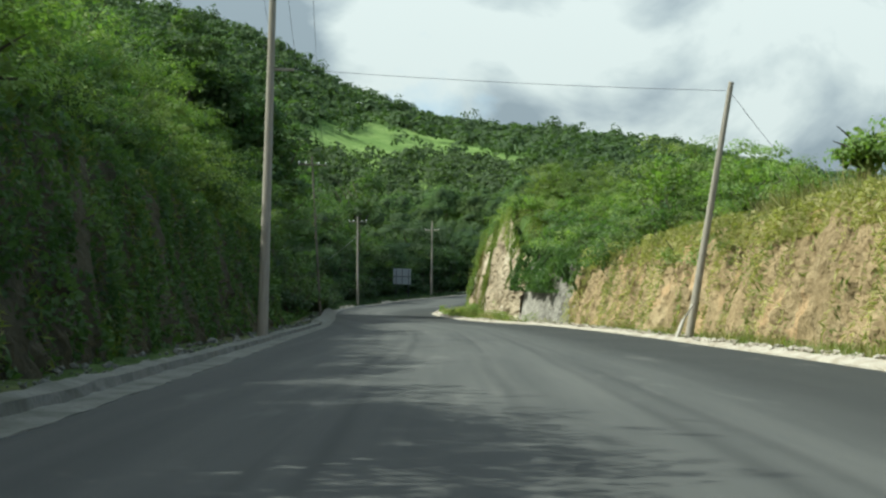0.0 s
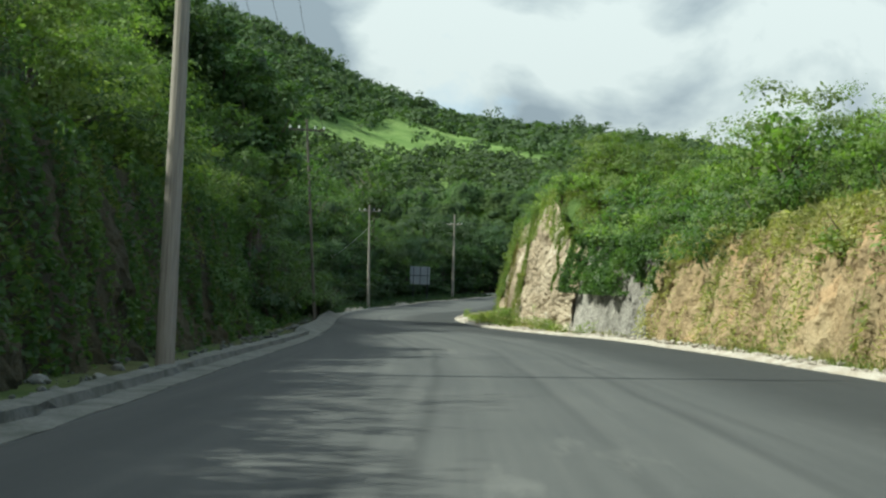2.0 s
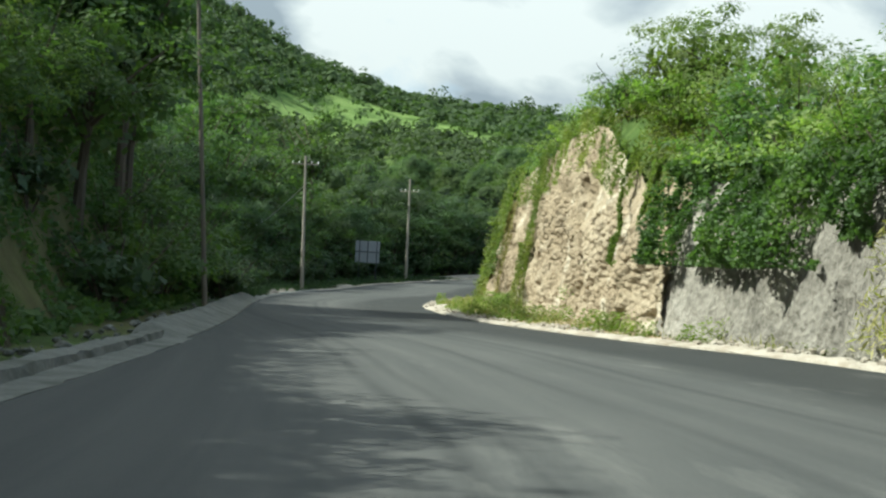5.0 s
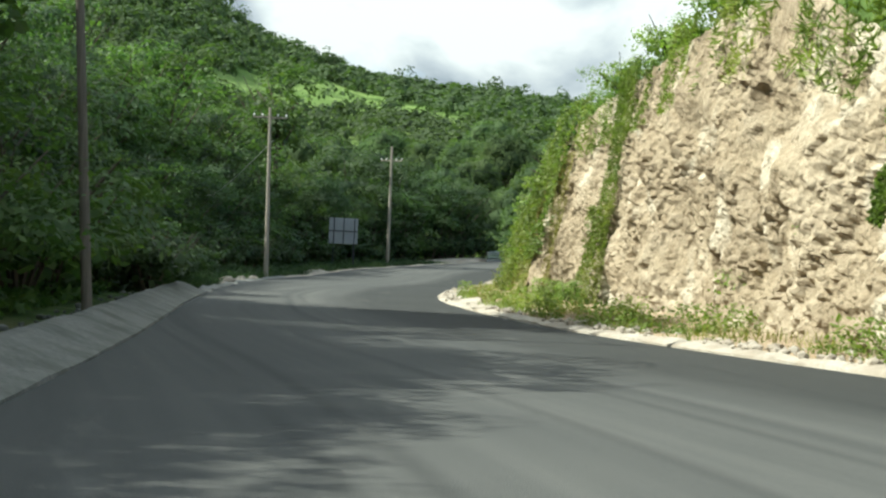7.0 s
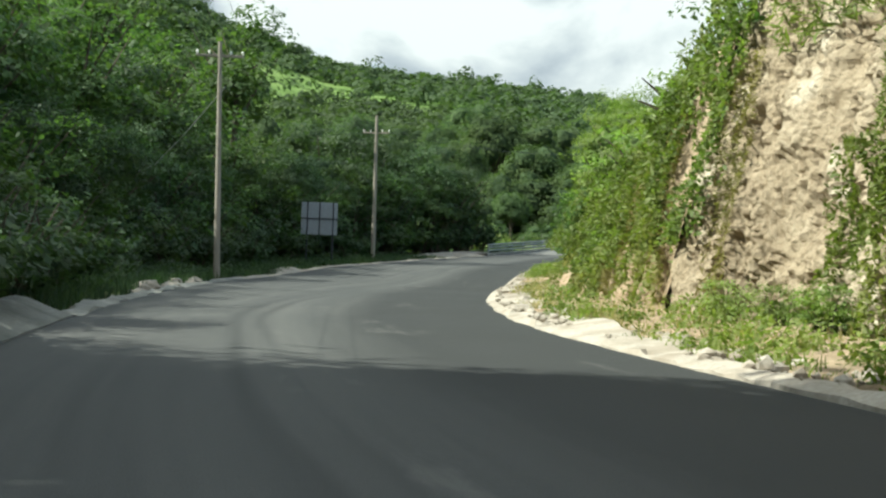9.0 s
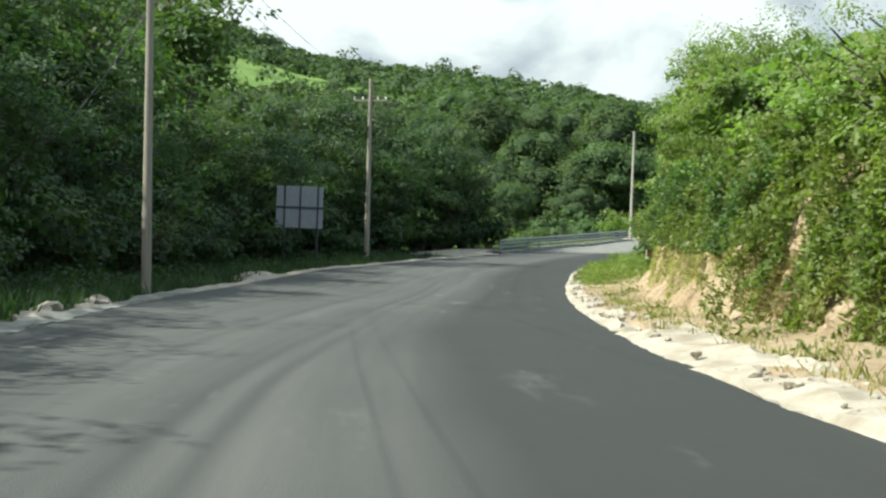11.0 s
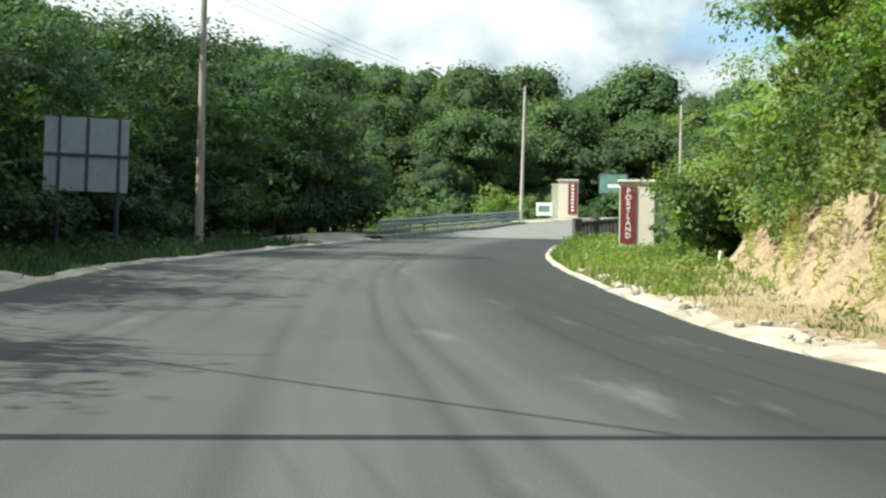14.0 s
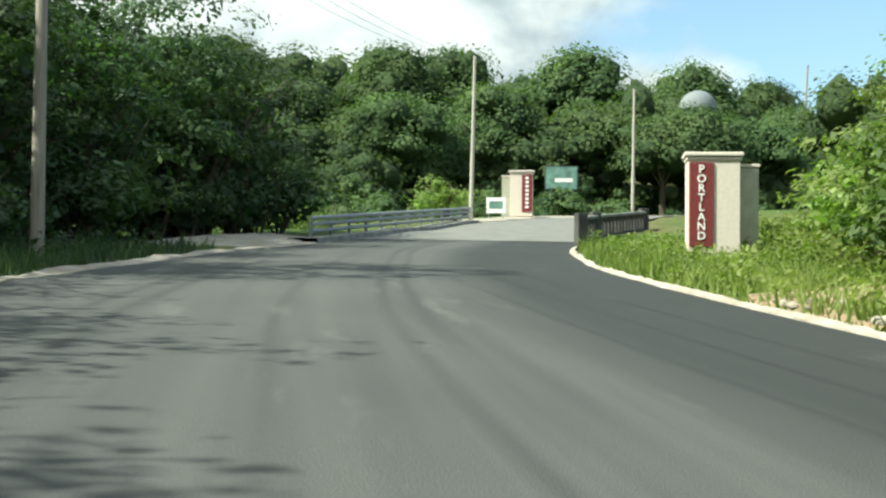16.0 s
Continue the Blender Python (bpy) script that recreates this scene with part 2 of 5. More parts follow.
M_GRASS = leaf_material("grass_blades", (0.08, 0.11, 0.026), (0.145, 0.18, 0.045), (0.26, 0.26, 0.10), 0.4)
M_DRYGRASS = leaf_material("dry_grass_blades", (0.16, 0.16, 0.06), (0.27, 0.24, 0.10), (0.40, 0.35, 0.18), 0.4)
M_FRESH = leaf_material("fresh_grass_blades", (0.095, 0.145, 0.034), (0.165, 0.225, 0.055), (0.26, 0.30, 0.10), 0.45)
M_SOIL = rock_material("pinkish_bare_soil", (0.42, 0.33, 0.235), (0.33, 0.25, 0.16), (0.22, 0.155, 0.09))
M_BARK = wood_pole_material("bark", (0.045, 0.036, 0.026), (0.13, 0.11, 0.085))
M_POLE = wood_pole_material("weathered_pole_wood", (0.19, 0.165, 0.135), (0.34, 0.31, 0.265))
# Darker copy of the pole wood, with foliage shade put into its colour.
M_POLE_DARK = wood_pole_material("shaded_pole_wood", (0.09, 0.078, 0.062), (0.17, 0.15, 0.125))
M_POLE_PALE = wood_pole_material("pale_pole_wood", (0.30, 0.27, 0.235), (0.45, 0.42, 0.37))
M_WIRE = plain_material("black_cable", (0.03, 0.03, 0.032), 0.6)
M_STEEL = plain_material("galvanised_steel", (0.42, 0.43, 0.44), 0.45, 0.8)
M_RAIL = plain_material("painted_bridge_steel", (0.25, 0.26, 0.26), 0.5, 0.2)
M_PILLAR = plain_material("cream_stucco", (0.58, 0.51, 0.45), 0.85, vary=0.07, scale=9)
M_RED = plain_material("maroon_panel", (0.15, 0.028, 0.030), 0.55, vary=0.12)
M_WHITE = plain_material("white_paint", (0.80, 0.79, 0.76), 0.6, vary=0.05)
M_SIGNBACK = plain_material("aluminium_sign_back", (0.22, 0.245, 0.28), 0.55, 0.3, 0.1)
M_SIGNBAR = plain_material("dark_sign_frame", (0.045, 0.05, 0.06), 0.6, 0.3)
M_BILL = plain_material("teal_billboard_print", (0.13, 0.23, 0.20), 0.6, vary=0.5, scale=1.2)


# ---- mesh helpers ----
def mesh_object(name, verts, faces, material, parent=None, smooth=False):
    me = bpy.data.meshes.new(name)
    me.from_pydata([tuple(v) for v in verts], [], [tuple(f) for f in faces])
    me.materials.append(material)
    if smooth:
        me.polygons.foreach_set("use_smooth", [True] * len(me.polygons))
    me.update()
    ob = new(name, me)
    ob.parent = parent
    return ob


def quads_mesh(name, v, material):
    """A mesh of loose quads out of an array of shape (n, 4, 3)."""
    v = np.asarray(v, np.float32)
    n = len(v)
    me = bpy.data.meshes.new(name)
    me.vertices.add(4 * n)
    me.vertices.foreach_set("co", v.ravel())
    me.loops.add(4 * n)
    me.loops.foreach_set("vertex_index", np.arange(4 * n, dtype=np.int32))
    me.polygons.add(n)
    me.polygons.foreach_set("loop_start", np.arange(0, 4 * n, 4, dtype=np.int32))
    me.materials.append(material)
    me.update(calc_edges=True)
    return me


def part(name, bm, material, parent, label=""):
    me = bpy.data.meshes.new(name)
    bm.normal_update()
    bm.to_mesh(me)
    bm.free()
    me.materials.append(material)
    ob = new(name, me)
    ob.parent = parent
    return tagged(ob, label)


def box(sx, sy, sz, at=(0, 0, 0), bevel=0.0, turn=None):
    bm = bmesh.new()
    bmesh.ops.create_cube(bm, size=1, matrix=Matrix.Translation(at) @ (turn or Matrix()) @ Matrix.Diagonal((sx, sy, sz, 1)))
    if bevel:
        bmesh.ops.bevel(bm, geom=bm.edges[:], offset=bevel, segments=2, affect="EDGES", profile=0.5)
    return bm


def tube(points, radii, sides=10, bm=None):
    """A tapered tube along a line of points."""
    bm = bm or bmesh.new()
    rings = []
    pts = [Vector(p) for p in points]
    for i, p in enumerate(pts):
        d = (pts[min(i + 1, len(pts) - 1)] - pts[max(i - 1, 0)]).normalized()
        a = d.orthogonal().normalized() if abs(d.z) < 0.9 else Vector((1, 0, 0)).cross(d).normalized()
        b = d.cross(a)
        r = radii[i] if isinstance(radii, (list, tuple)) else radii
        rings.append([bm.verts.new(p + r * (math.cos(q) * a + math.sin(q) * b)) for q in (2 * math.pi * k / sides for k in range(sides))])
    for one, two in zip(rings, rings[1:]):
        for k in range(sides):
            bm.faces.new((one[k], one[(k + 1) % sides], two[(k + 1) % sides], two[k]))
    bm.faces.new(rings[0][::-1])
    bm.faces.new(rings[-1])
    return bm


def empty(name, m, label, category, group="", kind=""):
    ob = new(name)
    ob.empty_display_size = 0.3
    ob.matrix_world = m
    return tagged(ob, label, category, group, kind)


# ---- plan of the road ----
def smooth_table(ys, vs, step=1.0, width=9):
    y = np.arange(ys[0], ys[-1] + step, step)
    v = np.interp(y, ys, vs)
    pad = np.r_[[v[0] - (v[1] - v[0]) * k for k in range(width, 0, -1)], v, [v[-1] + (v[-1] - v[-2]) * k for k in range(1, width + 1)]]
    return y, np.convolve(pad, np.ones(2 * width + 1) / (2 * width + 1), "valid")


LEFT = smooth_table([-70, 0, 12, 27, 50, 75, 90, 104, 121, 135, 150, 160, 174, 183, 195, 206, 214],
                    [-1.5, -2.8, -3.1, -3.7, -4.95, -5.95, -6.85, -8.0, -9.1, -9.2, -8.5, -7.5, -4.5, -1.2, 3.2, 8.7, 13.4], width=3)
RIGHT = smooth_table([-70, 0, 23, 45, 60, 71, 80, 86, 93, 100, 108, 117, 124, 132, 143, 158, 166, 177, 188, 198, 205, 214],
                     [8.4, 8.4, 8.35, 8.3, 7.7, 6.7, 5.3, 3.75, 2.1, 0.7, -0.1, -0.6, -0.3, 0.45, 1.9, 4.4, 5.95, 8.5, 11.7, 15.6, 19.2, 24.4], width=3)
LINE = smooth_table([-70, 0, 20, 40, 64, 81, 96, 120, 134, 148, 158, 190, 205, 214],
                    [1.5, 0.7, 0.4, -0.8, -2.7, -3.9, -4.8, -5.5, -5.2, -3.9, -2.4, 8.0, 13.5, 17.0], width=3)
HEIGHT = smooth_table([-70, 0, 15, 30, 40, 64, 81, 96, 120, 134, 148, 158, 190, 205, 214],
                      [-1.9, 0.42, 0.99, 1.44, 1.71, 2.44, 3.04, 3.69, 4.82, 5.48, 6.13, 6.6, 9.2, 10.6, 11.6], width=3)


def bank_at(y):
    return np.interp(y, [-60, 75, 110, 157, 200], [0.026, 0.026, 0.0, -0.01, -0.01])


ST = []                                               # stations: centre x, y, z, half width, cross fall
for y in np.arange(-70, 213, 2.0):
    l, r, c, z = (np.interp(y, *q) for q in (LEFT, RIGHT, LINE, HEIGHT))
    m = (l + r) / 2
    ST.append((m, y, z + bank_at(y) * (m - c), (r - l) / 2, bank_at(y)))
for x, y, z, w in ((20.3, 216.3, 11.9, 4.7), (23, 220.5, 12.3, 4.7), (27.3, 227.6, 13.2, 4.7), (31.5, 234.5, 14.0, 4.7), (37, 240.5, 14.9, 4.7), (44.5, 246.5, 15.7, 4.7), (54, 251.5, 16.5, 4.7),
                   (66, 255.5, 17.2, 4.7), (82, 258.5, 17.8, 4.7), (110, 262, 18.5, 4.7), (160, 266, 19.0, 4.7)):
    ST.append((x, y, z, w, -0.01))
ST = np.array(ST)
TAN = np.gradient(ST[:, :2], axis=0)
TAN /= np.linalg.norm(TAN, axis=1)[:, None]
NRM = np.c_[TAN[:, 1], -TAN[:, 0]]                    # towards the right-hand side
ST[:, 3] *= np.where(ST[:, 1] < 213, np.abs(NRM[:, 0]), 1)   # widths above run along x: turn them across the road


STEP = np.hypot(*np.gradient(ST[:, :2], axis=0).T)


def near_road(x, y):
    """For arrays of places: the station's number, and how far to its right they lie."""
    x, y = np.atleast_1d(x).astype(float), np.atleast_1d(y).astype(float)
    if x.size < 64:
        idx = np.argmin((x[:, None] - ST[:, 0]) ** 2 + (y[:, None] - ST[:, 1]) ** 2, axis=1)
    else:
        best, idx = np.full(x.shape, 1e18), np.zeros(x.shape, int)
        for i, (cx, cy, *_) in enumerate(ST):
            d = (x - cx) ** 2 + (y - cy) ** 2
            m = d < best
            best[m], idx[m] = d[m], i
    lat = (x - ST[idx, 0]) * NRM[idx, 0] + (y - ST[idx, 1]) * NRM[idx, 1]
    along = (x - ST[idx, 0]) * TAN[idx, 0] + (y - ST[idx, 1]) * TAN[idx, 1]
    f = np.clip(idx + along / STEP[idx], 0, len(ST) - 1)
    return f, lat


def st(f, k):
    return np.interp(f, np.arange(len(ST)), ST[:, k])


def road_z(f, lat):
    return st(f, 2) + st(f, 4) * np.clip(lat, -7, 9)


def place(y, off, side):
    """The place off metres outside the kerb (side -1: left, 1: right) at the station of that y, y <= 212."""
    f = (y + 70) / 2.0
    lat = side * (st(f, 3) + off)
    i = f
    nx, ny = np.interp(i, np.arange(len(ST)), NRM[:, 0]), np.interp(i, np.arange(len(ST)), NRM[:, 1])
    return st(f, 0) + nx * lat, st(f, 1) + ny * lat, road_z(f, lat)


def stepped(v, a, b):
    q = np.clip((v - a) / (b - a), 0, 1)
    return q * q * (3 - 2 * q)


FACE_OFF = ([-70, 20, 45, 64, 77, 86, 90, 95, 100, 112, 118, 140, 150, 165, 176, 182, 190],
            [2.4, 2.4, 2.1, 1.3, 1.2, 1.25, 1.8, 2.75, 3.8, 4.25, 3.6, 2.95, 2.7, 3.35, 4.8, 7.6, 9.5])
FACE_HT = ([-70, 14, 30, 48, 75, 88, 94, 100, 113, 120, 125, 132, 145, 152, 160, 172, 180, 186, 205, 213],
           [3.6, 3.8, 4.0, 4.2, 4.0, 4.8, 7.4, 8.2, 7.6, 6.6, 4.8, 3.7, 3.6, 4.2, 4.6, 4.4, 3.4, 0.8, -0.4, -2.5])

# far ridge: its height above the start by the compass bearing from there
RIDGE_AZ = [-60, -30, -16, -10.2, -7.2, -4.3, -0.9, 3.7, 8.6, 14, 22, 35, 60]
RIDGE_EL = [15.5, 15.5, 15.0, 13.75, 12.4, 10.85, 10.0, 9.5, 8.9, 8.0, 6.7, 5.6, 4.5]


def ground_z(x, y):
    """The lie of the land."""
    x, y = np.atleast_1d(x).astype(float), np.atleast_1d(y).astype(float)
    f, lat = near_road(x, y)
    hw, yy = st(f, 3), st(f, 1)
    base = road_z(f, lat)
    dl, dr = -lat - hw, lat - hw
    # left: verge, steep bank, hillside
    bank_h = np.interp(yy, [-70, 0, 88, 102, 109, 150, 190, 205, 213], [6, 6, 6.5, 7.5, 1.2, 0.8, 0.6, 0.2, -3])
    start = np.interp(yy, [0, 40, 90, 110, 140, 190], [2.6, 2.6, 2.8, 3.5, 4.5, 6])
    grade = np.interp(yy, [0, 100, 125, 170, 205, 240], [0.50, 0.50, 0.36, 0.25, 0.12, 0.10])
    zl = base + 0.10 * stepped(dl, 0, 1.0) + bank_h * stepped(dl, start, start + 4.0) + grade * np.clip(dl - start - 3, 0, 60)
    # right: verge, cut face, plateau
    face, face_h = np.interp(yy, *FACE_OFF), np.interp(yy, *FACE_HT)
    zr = base + 0.10 * stepped(dr, 0, 0.8) + face_h * stepped(dr, face + 0.5, face + 2.0) + 0.10 * np.clip(dr - face - 1.6, 0, 60) * (face_h > 1)
    z = np.where(lat < 0, zl, zr)
    z = np.where((dl < 0) & (dr < 0), base - 0.12, z)
    # the hills beyond
    r, az = np.hypot(x, y), np.degrees(np.arctan2(x, y))
    top = np.tan(np.radians(np.interp(az, RIDGE_AZ, RIDGE_EL))) * 850
    away = np.hypot(x - 20, y - 150)
    rise = np.interp(az, [-2, 6], [9.0, 17.5])
    fwd = 16 + np.clip(y - 262, 0, 90) / 90 * rise + (top - 16 - rise) * np.clip((r - 350) / 500, 0, 1) ** 1.3 - np.clip(r - 880, 0, 600) * 0.12
    fwd = fwd + 2.5 * np.sin(x * 0.03 + 1) * np.sin(y * 0.021) * stepped(r, 250, 420)
    t = stepped(r, 235, 330) * stepped(y, -120, 120)
    t = np.maximum(t, stepped(y, 262, 300))
    back = np.clip(z, -40, 36)
    z = back * (1 - t) + fwd * t
    pull = 1 - stepped(np.maximum(dl, dr), 0.4, 5.0)
    return z * (1 - pull) + np.minimum(z, base - np.where(yy > 206, 0.3, 0.12) * (np.maximum(dl, dr) < 0.5)) * pull


def ground_at(x, y):
    return float(ground_z(x, y)[0])


# ---- ground ----
def graded(lo, hi, fine_lo, fine_hi, fine, grow=1.14):
    v = list(np.arange(fine_lo, fine_hi + fine / 2, fine))
    s, q = fine, fine_hi
    while q < hi:
        s *= grow
        q += s
        v.append(q)
    s, q = fine, fine_lo
    while q > lo:
        s *= grow
        q -= s
        v.insert(0, q)
    return np.array(v)


def build_ground():
    xs, ys = graded(-1500, 1500, -26, 40, 0.8), graded(-700, 2200, -12, 262, 1.0)
    gx, gy = np.meshgrid(xs, ys)
    gz = ground_z(gx.ravel(), gy.ravel())
    rough = np.array([noise.noise((a * 0.35, b * 0.35, 0)) * 0.12 for a, b in zip(gx.ravel(), gy.ravel())])
    f, lat = near_road(gx.ravel(), gy.ravel())
    gz += rough * stepped(np.abs(lat) - st(f, 3), 0.5, 2.5)
    nx, ny = len(xs), len(ys)
    k = np.arange(nx * ny).reshape(ny, nx)
    faces = np.stack([k[:-1, :-1], k[:-1, 1:], k[1:, 1:], k[1:, :-1]], -1).reshape(-1, 4)
    ob = mesh_object("ground", np.c_[gx.ravel(), gy.ravel(), gz], faces, M_GROUND, smooth=True)
    ob.data.materials.append(M_MEADOW)
    cy, cx = (gy[:-1, :-1] + gy[1:, 1:]).ravel() / 2, (gx[:-1, :-1] + gx[1:, 1:]).ravel() / 2
    ob.data.polygons.foreach_set("material_index", (np.hypot(cx, cy) > 330).astype(np.int32))
    return tagged(ob, "green earth and grass of the valley and its hills", "ground", kind="structure")


build_ground()


def build_road():
    """The asphalt, with its own coordinates: metres from the edge on the bend's inner side, and metres along."""
    across = np.linspace(-1, 1, 13)
    verts, faces, flat = [], [], []
    run = np.r_[0, np.cumsum(np.hypot(*np.diff(ST[:, :2], axis=0).T))]
    for i in range(len(ST)):
        for a in across:
            lat = a * ST[i, 3]
            verts.append((ST[i, 0] + NRM[i, 0] * lat, ST[i, 1] + NRM[i, 1] * lat, ST[i, 2] + ST[i, 4] * np.clip(lat, -7, 9)))
            flat.append((ST[i, 3] - lat, run[i]))
    n = len(across)
    for i in range(len(ST) - 1):
        for j in range(n - 1):
            a = i * n + j
            faces.append((a, a + 1, a + n + 1, a + n))
    ob = mesh_object("road", verts, faces, M_ASPHALT, smooth=True)
    uv = ob.data.uv_layers.new(name="lane")
    for loop in ob.data.loops:
        uv.data[loop.index].uv = flat[loop.vertex_index]
    return tagged(ob, "freshly laid dark grey asphalt road with tyre streaks", "road", kind="structure")


build_road()


# ---- leaves ----
def leaves(centres, size, rng, up=0.35, aspect=0.5, out=None):
    """Rhombic leaves at the given centres."""
    n = len(centres)
    nrm = rng.normal(size=(n, 3))
    nrm /= np.linalg.norm(nrm, axis=1)[:, None]
    nrm[:, 2] = np.abs(nrm[:, 2]) + up
    if out is not None:
        nrm = 0.55 * nrm + 1.0 * out
    nrm /= np.linalg.norm(nrm, axis=1)[:, None]
    a = np.cross(nrm, rng.normal(size=(n, 3)))
    a /= np.linalg.norm(a, axis=1)[:, None] + 1e-9
    b = np.cross(nrm, a)
    s = size * rng.uniform(0.6, 1.3, (n, 1))
    c = np.asarray(centres)
    return np.stack([c - a * s, c + b * s * aspect - 0.1 * s * nrm, c + a * s - 0.25 * s * nrm, c - b * s * aspect - 0.1 * s * nrm], 1)


def crown_points(rng, rx, rz, boughs, per, bough=0.36):
    """Leaf places on the domed boughs of a lumpy crown round the origin: each bough is a low dome of small tufts."""
    d = rng.normal(size=(boughs, 3))
    d /= np.linalg.norm(d, axis=1)[:, None]
    d[:, 2] = np.where(d[:, 2] < -0.3, -0.3 - 0.4 * (d[:, 2] + 0.3), d[:, 2])
    c = d * rng.uniform(0.45, 0.92, (boughs, 1)) * (rx, rx, rz)
    r = bough * rx * rng.uniform(0.65, 1.3, boughs)
    tufts = 11
    e = rng.normal(size=(boughs, tufts, 3))
    e /= np.linalg.norm(e, axis=2)[:, :, None]
    e[:, :, 2] = np.abs(e[:, :, 2]) * 1.05 - 0.22
    size = r[:, None, None] * (1, 1, 0.62)
    t = c[:, None, :] + e * size * rng.uniform(0.7, 1.12, (boughs, tufts, 1))
    w = rng.normal(size=(boughs, tufts, per, 3))
    p = t[:, :, None, :] + w * r[:, None, None, None] * (0.2, 0.2, 0.11)
    o = e[:, :, None, :] * 0.9 + 0.35 * w + np.array((0, 0, 0.35))
    o /= np.linalg.norm(o, axis=3)[:, :, :, None]
    return p.reshape(-1, 3), o.reshape(-1, 3)


def inside(rng, rx, rz, z, n, size):
    """The shaded inside of a crown: large sprays close to its middle."""
    d = rng.normal(size=(n, 3))
    d *= (rng.uniform(0.25, 1.0, (n, 1)) / np.linalg.norm(d, axis=1)[:, None])
    return leaves(d * (0.62 * rx, 0.62 * rx, 0.62 * rz) + np.array((0, 0, z)), size, rng, 0.2, 0.75)


def make_tree(name, seed, height, rx, rz, material, label, boughs=22, per=10, leaf=0.13, bough=0.36, group="trees beside the road", fill=0.55):
    """A tree with a tapered, forked trunk and a crown of many leaves; its foot is at the origin."""
    rng = np.random.default_rng(seed)
    root = empty(name, Matrix(), label, "tree", group)
    mid = height - rz
    bm = tube([(0, 0, -0.4), (0.05, 0, mid * 0.4), (0.15, 0.1, mid * 0.8), (0.1, 0.1, mid)], [0.22, 0.17, 0.13, 0.09], 8)
    for _ in range(6):
        a = rng.uniform(0, 6.28)
        e = np.array([math.cos(a) * rx * 0.7, math.sin(a) * rx * 0.7, mid + rng.uniform(-0.2, 0.6) * rz])
        z0 = mid * rng.uniform(0.55, 0.95)
        tube([(0.12, 0.08, z0), tuple(e * 0.5 + np.array([0.06, 0.04, z0 * 0.5 + 0.2])), tuple(e)], [0.08, 0.055, 0.02], 4, bm)
    part("trunk", bm, M_BARK, root)
    p, o = crown_points(rng, rx, rz, boughs, per, bough)
    p[:, 2] += mid
    crown = new("crown", quads_mesh("crown", leaves(p, leaf, rng, out=o), material))
    crown.parent = root
    inner = new("inner_crown", quads_mesh("inner_crown", inside(rng, rx, rz, mid, int(760 * fill), 0.20), material))
    inner.parent = root
    return root


def ball(divisions):
    """The corners and faces of a unit ball."""
    bm = bmesh.new()
    bmesh.ops.create_icosphere(bm, subdivisions=divisions, radius=1)
    verts, tris = np.array([v.co for v in bm.verts]), np.array([[v.index for v in f.verts] for f in bm.faces])
    bm.free()
    return verts, tris


BALL = ball(1)


def lobed_crown(rng, r, h, lobes, quads, size):
    """A dense crown of several domed boughs round the origin: its leaf sprays, and the clumps inside them."""
    a = rng.uniform(0, 6.28) + np.arange(lobes) * 2.4
    up = np.linspace(0.95, -0.25, lobes) + rng.uniform(-0.1, 0.1, lobes)
    flat = np.sqrt(np.maximum(0.05, 1 - up ** 2))
    c = np.c_[np.cos(a) * flat * r, np.sin(a) * flat * r, up * h] * rng.uniform(0.48, 0.68, (lobes, 1))
    b = r * rng.uniform(0.36, 0.56, lobes)
    d = rng.normal(size=(lobes, quads, 3))
    d /= np.linalg.norm(d, axis=2)[:, :, None]
    d[:, :, 2] = np.abs(d[:, :, 2]) * 1.2 - 0.35
    squash = (1, 1, 0.8 * h / r)
    p = c[:, None] + d * (b[:, None, None] * squash) * rng.uniform(0.72, 1.22, (lobes, quads, 1)) ** 0.9
    quad = leaves(p.reshape(-1, 3), size, rng, 0.3, 0.7, d.reshape(-1, 3))
    v = (c[:, None] + BALL[0] * (b[:, None, None] * squash) * rng.uniform(0.45, 0.8, (lobes, len(BALL[0]), 1))).reshape(-1, 3)
    f = (BALL[1][None] + (np.arange(lobes) * len(BALL[0]))[:, None, None]).reshape(-1, 3)
    return quad, v, f


def make_wood_tree(seed, height, r, h, label, lobes=13, quads=330, leaf=0.125):
    """A full-crowned tree of the woods; its foot is at the origin."""
    rng = np.random.default_rng(seed)
    root = empty("tree", Matrix(), label, "tree", "trees beyond the bridge")
    mid = height - h
    bm = tube([(0, 0, -0.4), (0.05, 0, mid * 0.5), (0.1, 0.1, mid)], [0.26, 0.2, 0.1], 8)
    for i in range(5):
        x, y = math.cos(1.3 * i) * r * 0.5, math.sin(1.3 * i) * r * 0.5
        tube([(0.06, 0, mid * 0.6), (x * 0.5, y * 0.5, mid * 0.9), (x, y, mid + 0.3 * h)], [0.09, 0.06, 0.03], 4, bm)
    part("trunk", bm, M_BARK, root)
    quad, v, f = lobed_crown(rng, r, h, lobes, quads, leaf)
    quad[:, :, 2] += mid
    v[:, 2] += mid
    crown = new("crown", quads_mesh("crown", quad, M_LEAF_WOOD))
    crown.parent = root
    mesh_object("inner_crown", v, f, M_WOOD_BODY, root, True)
    return root


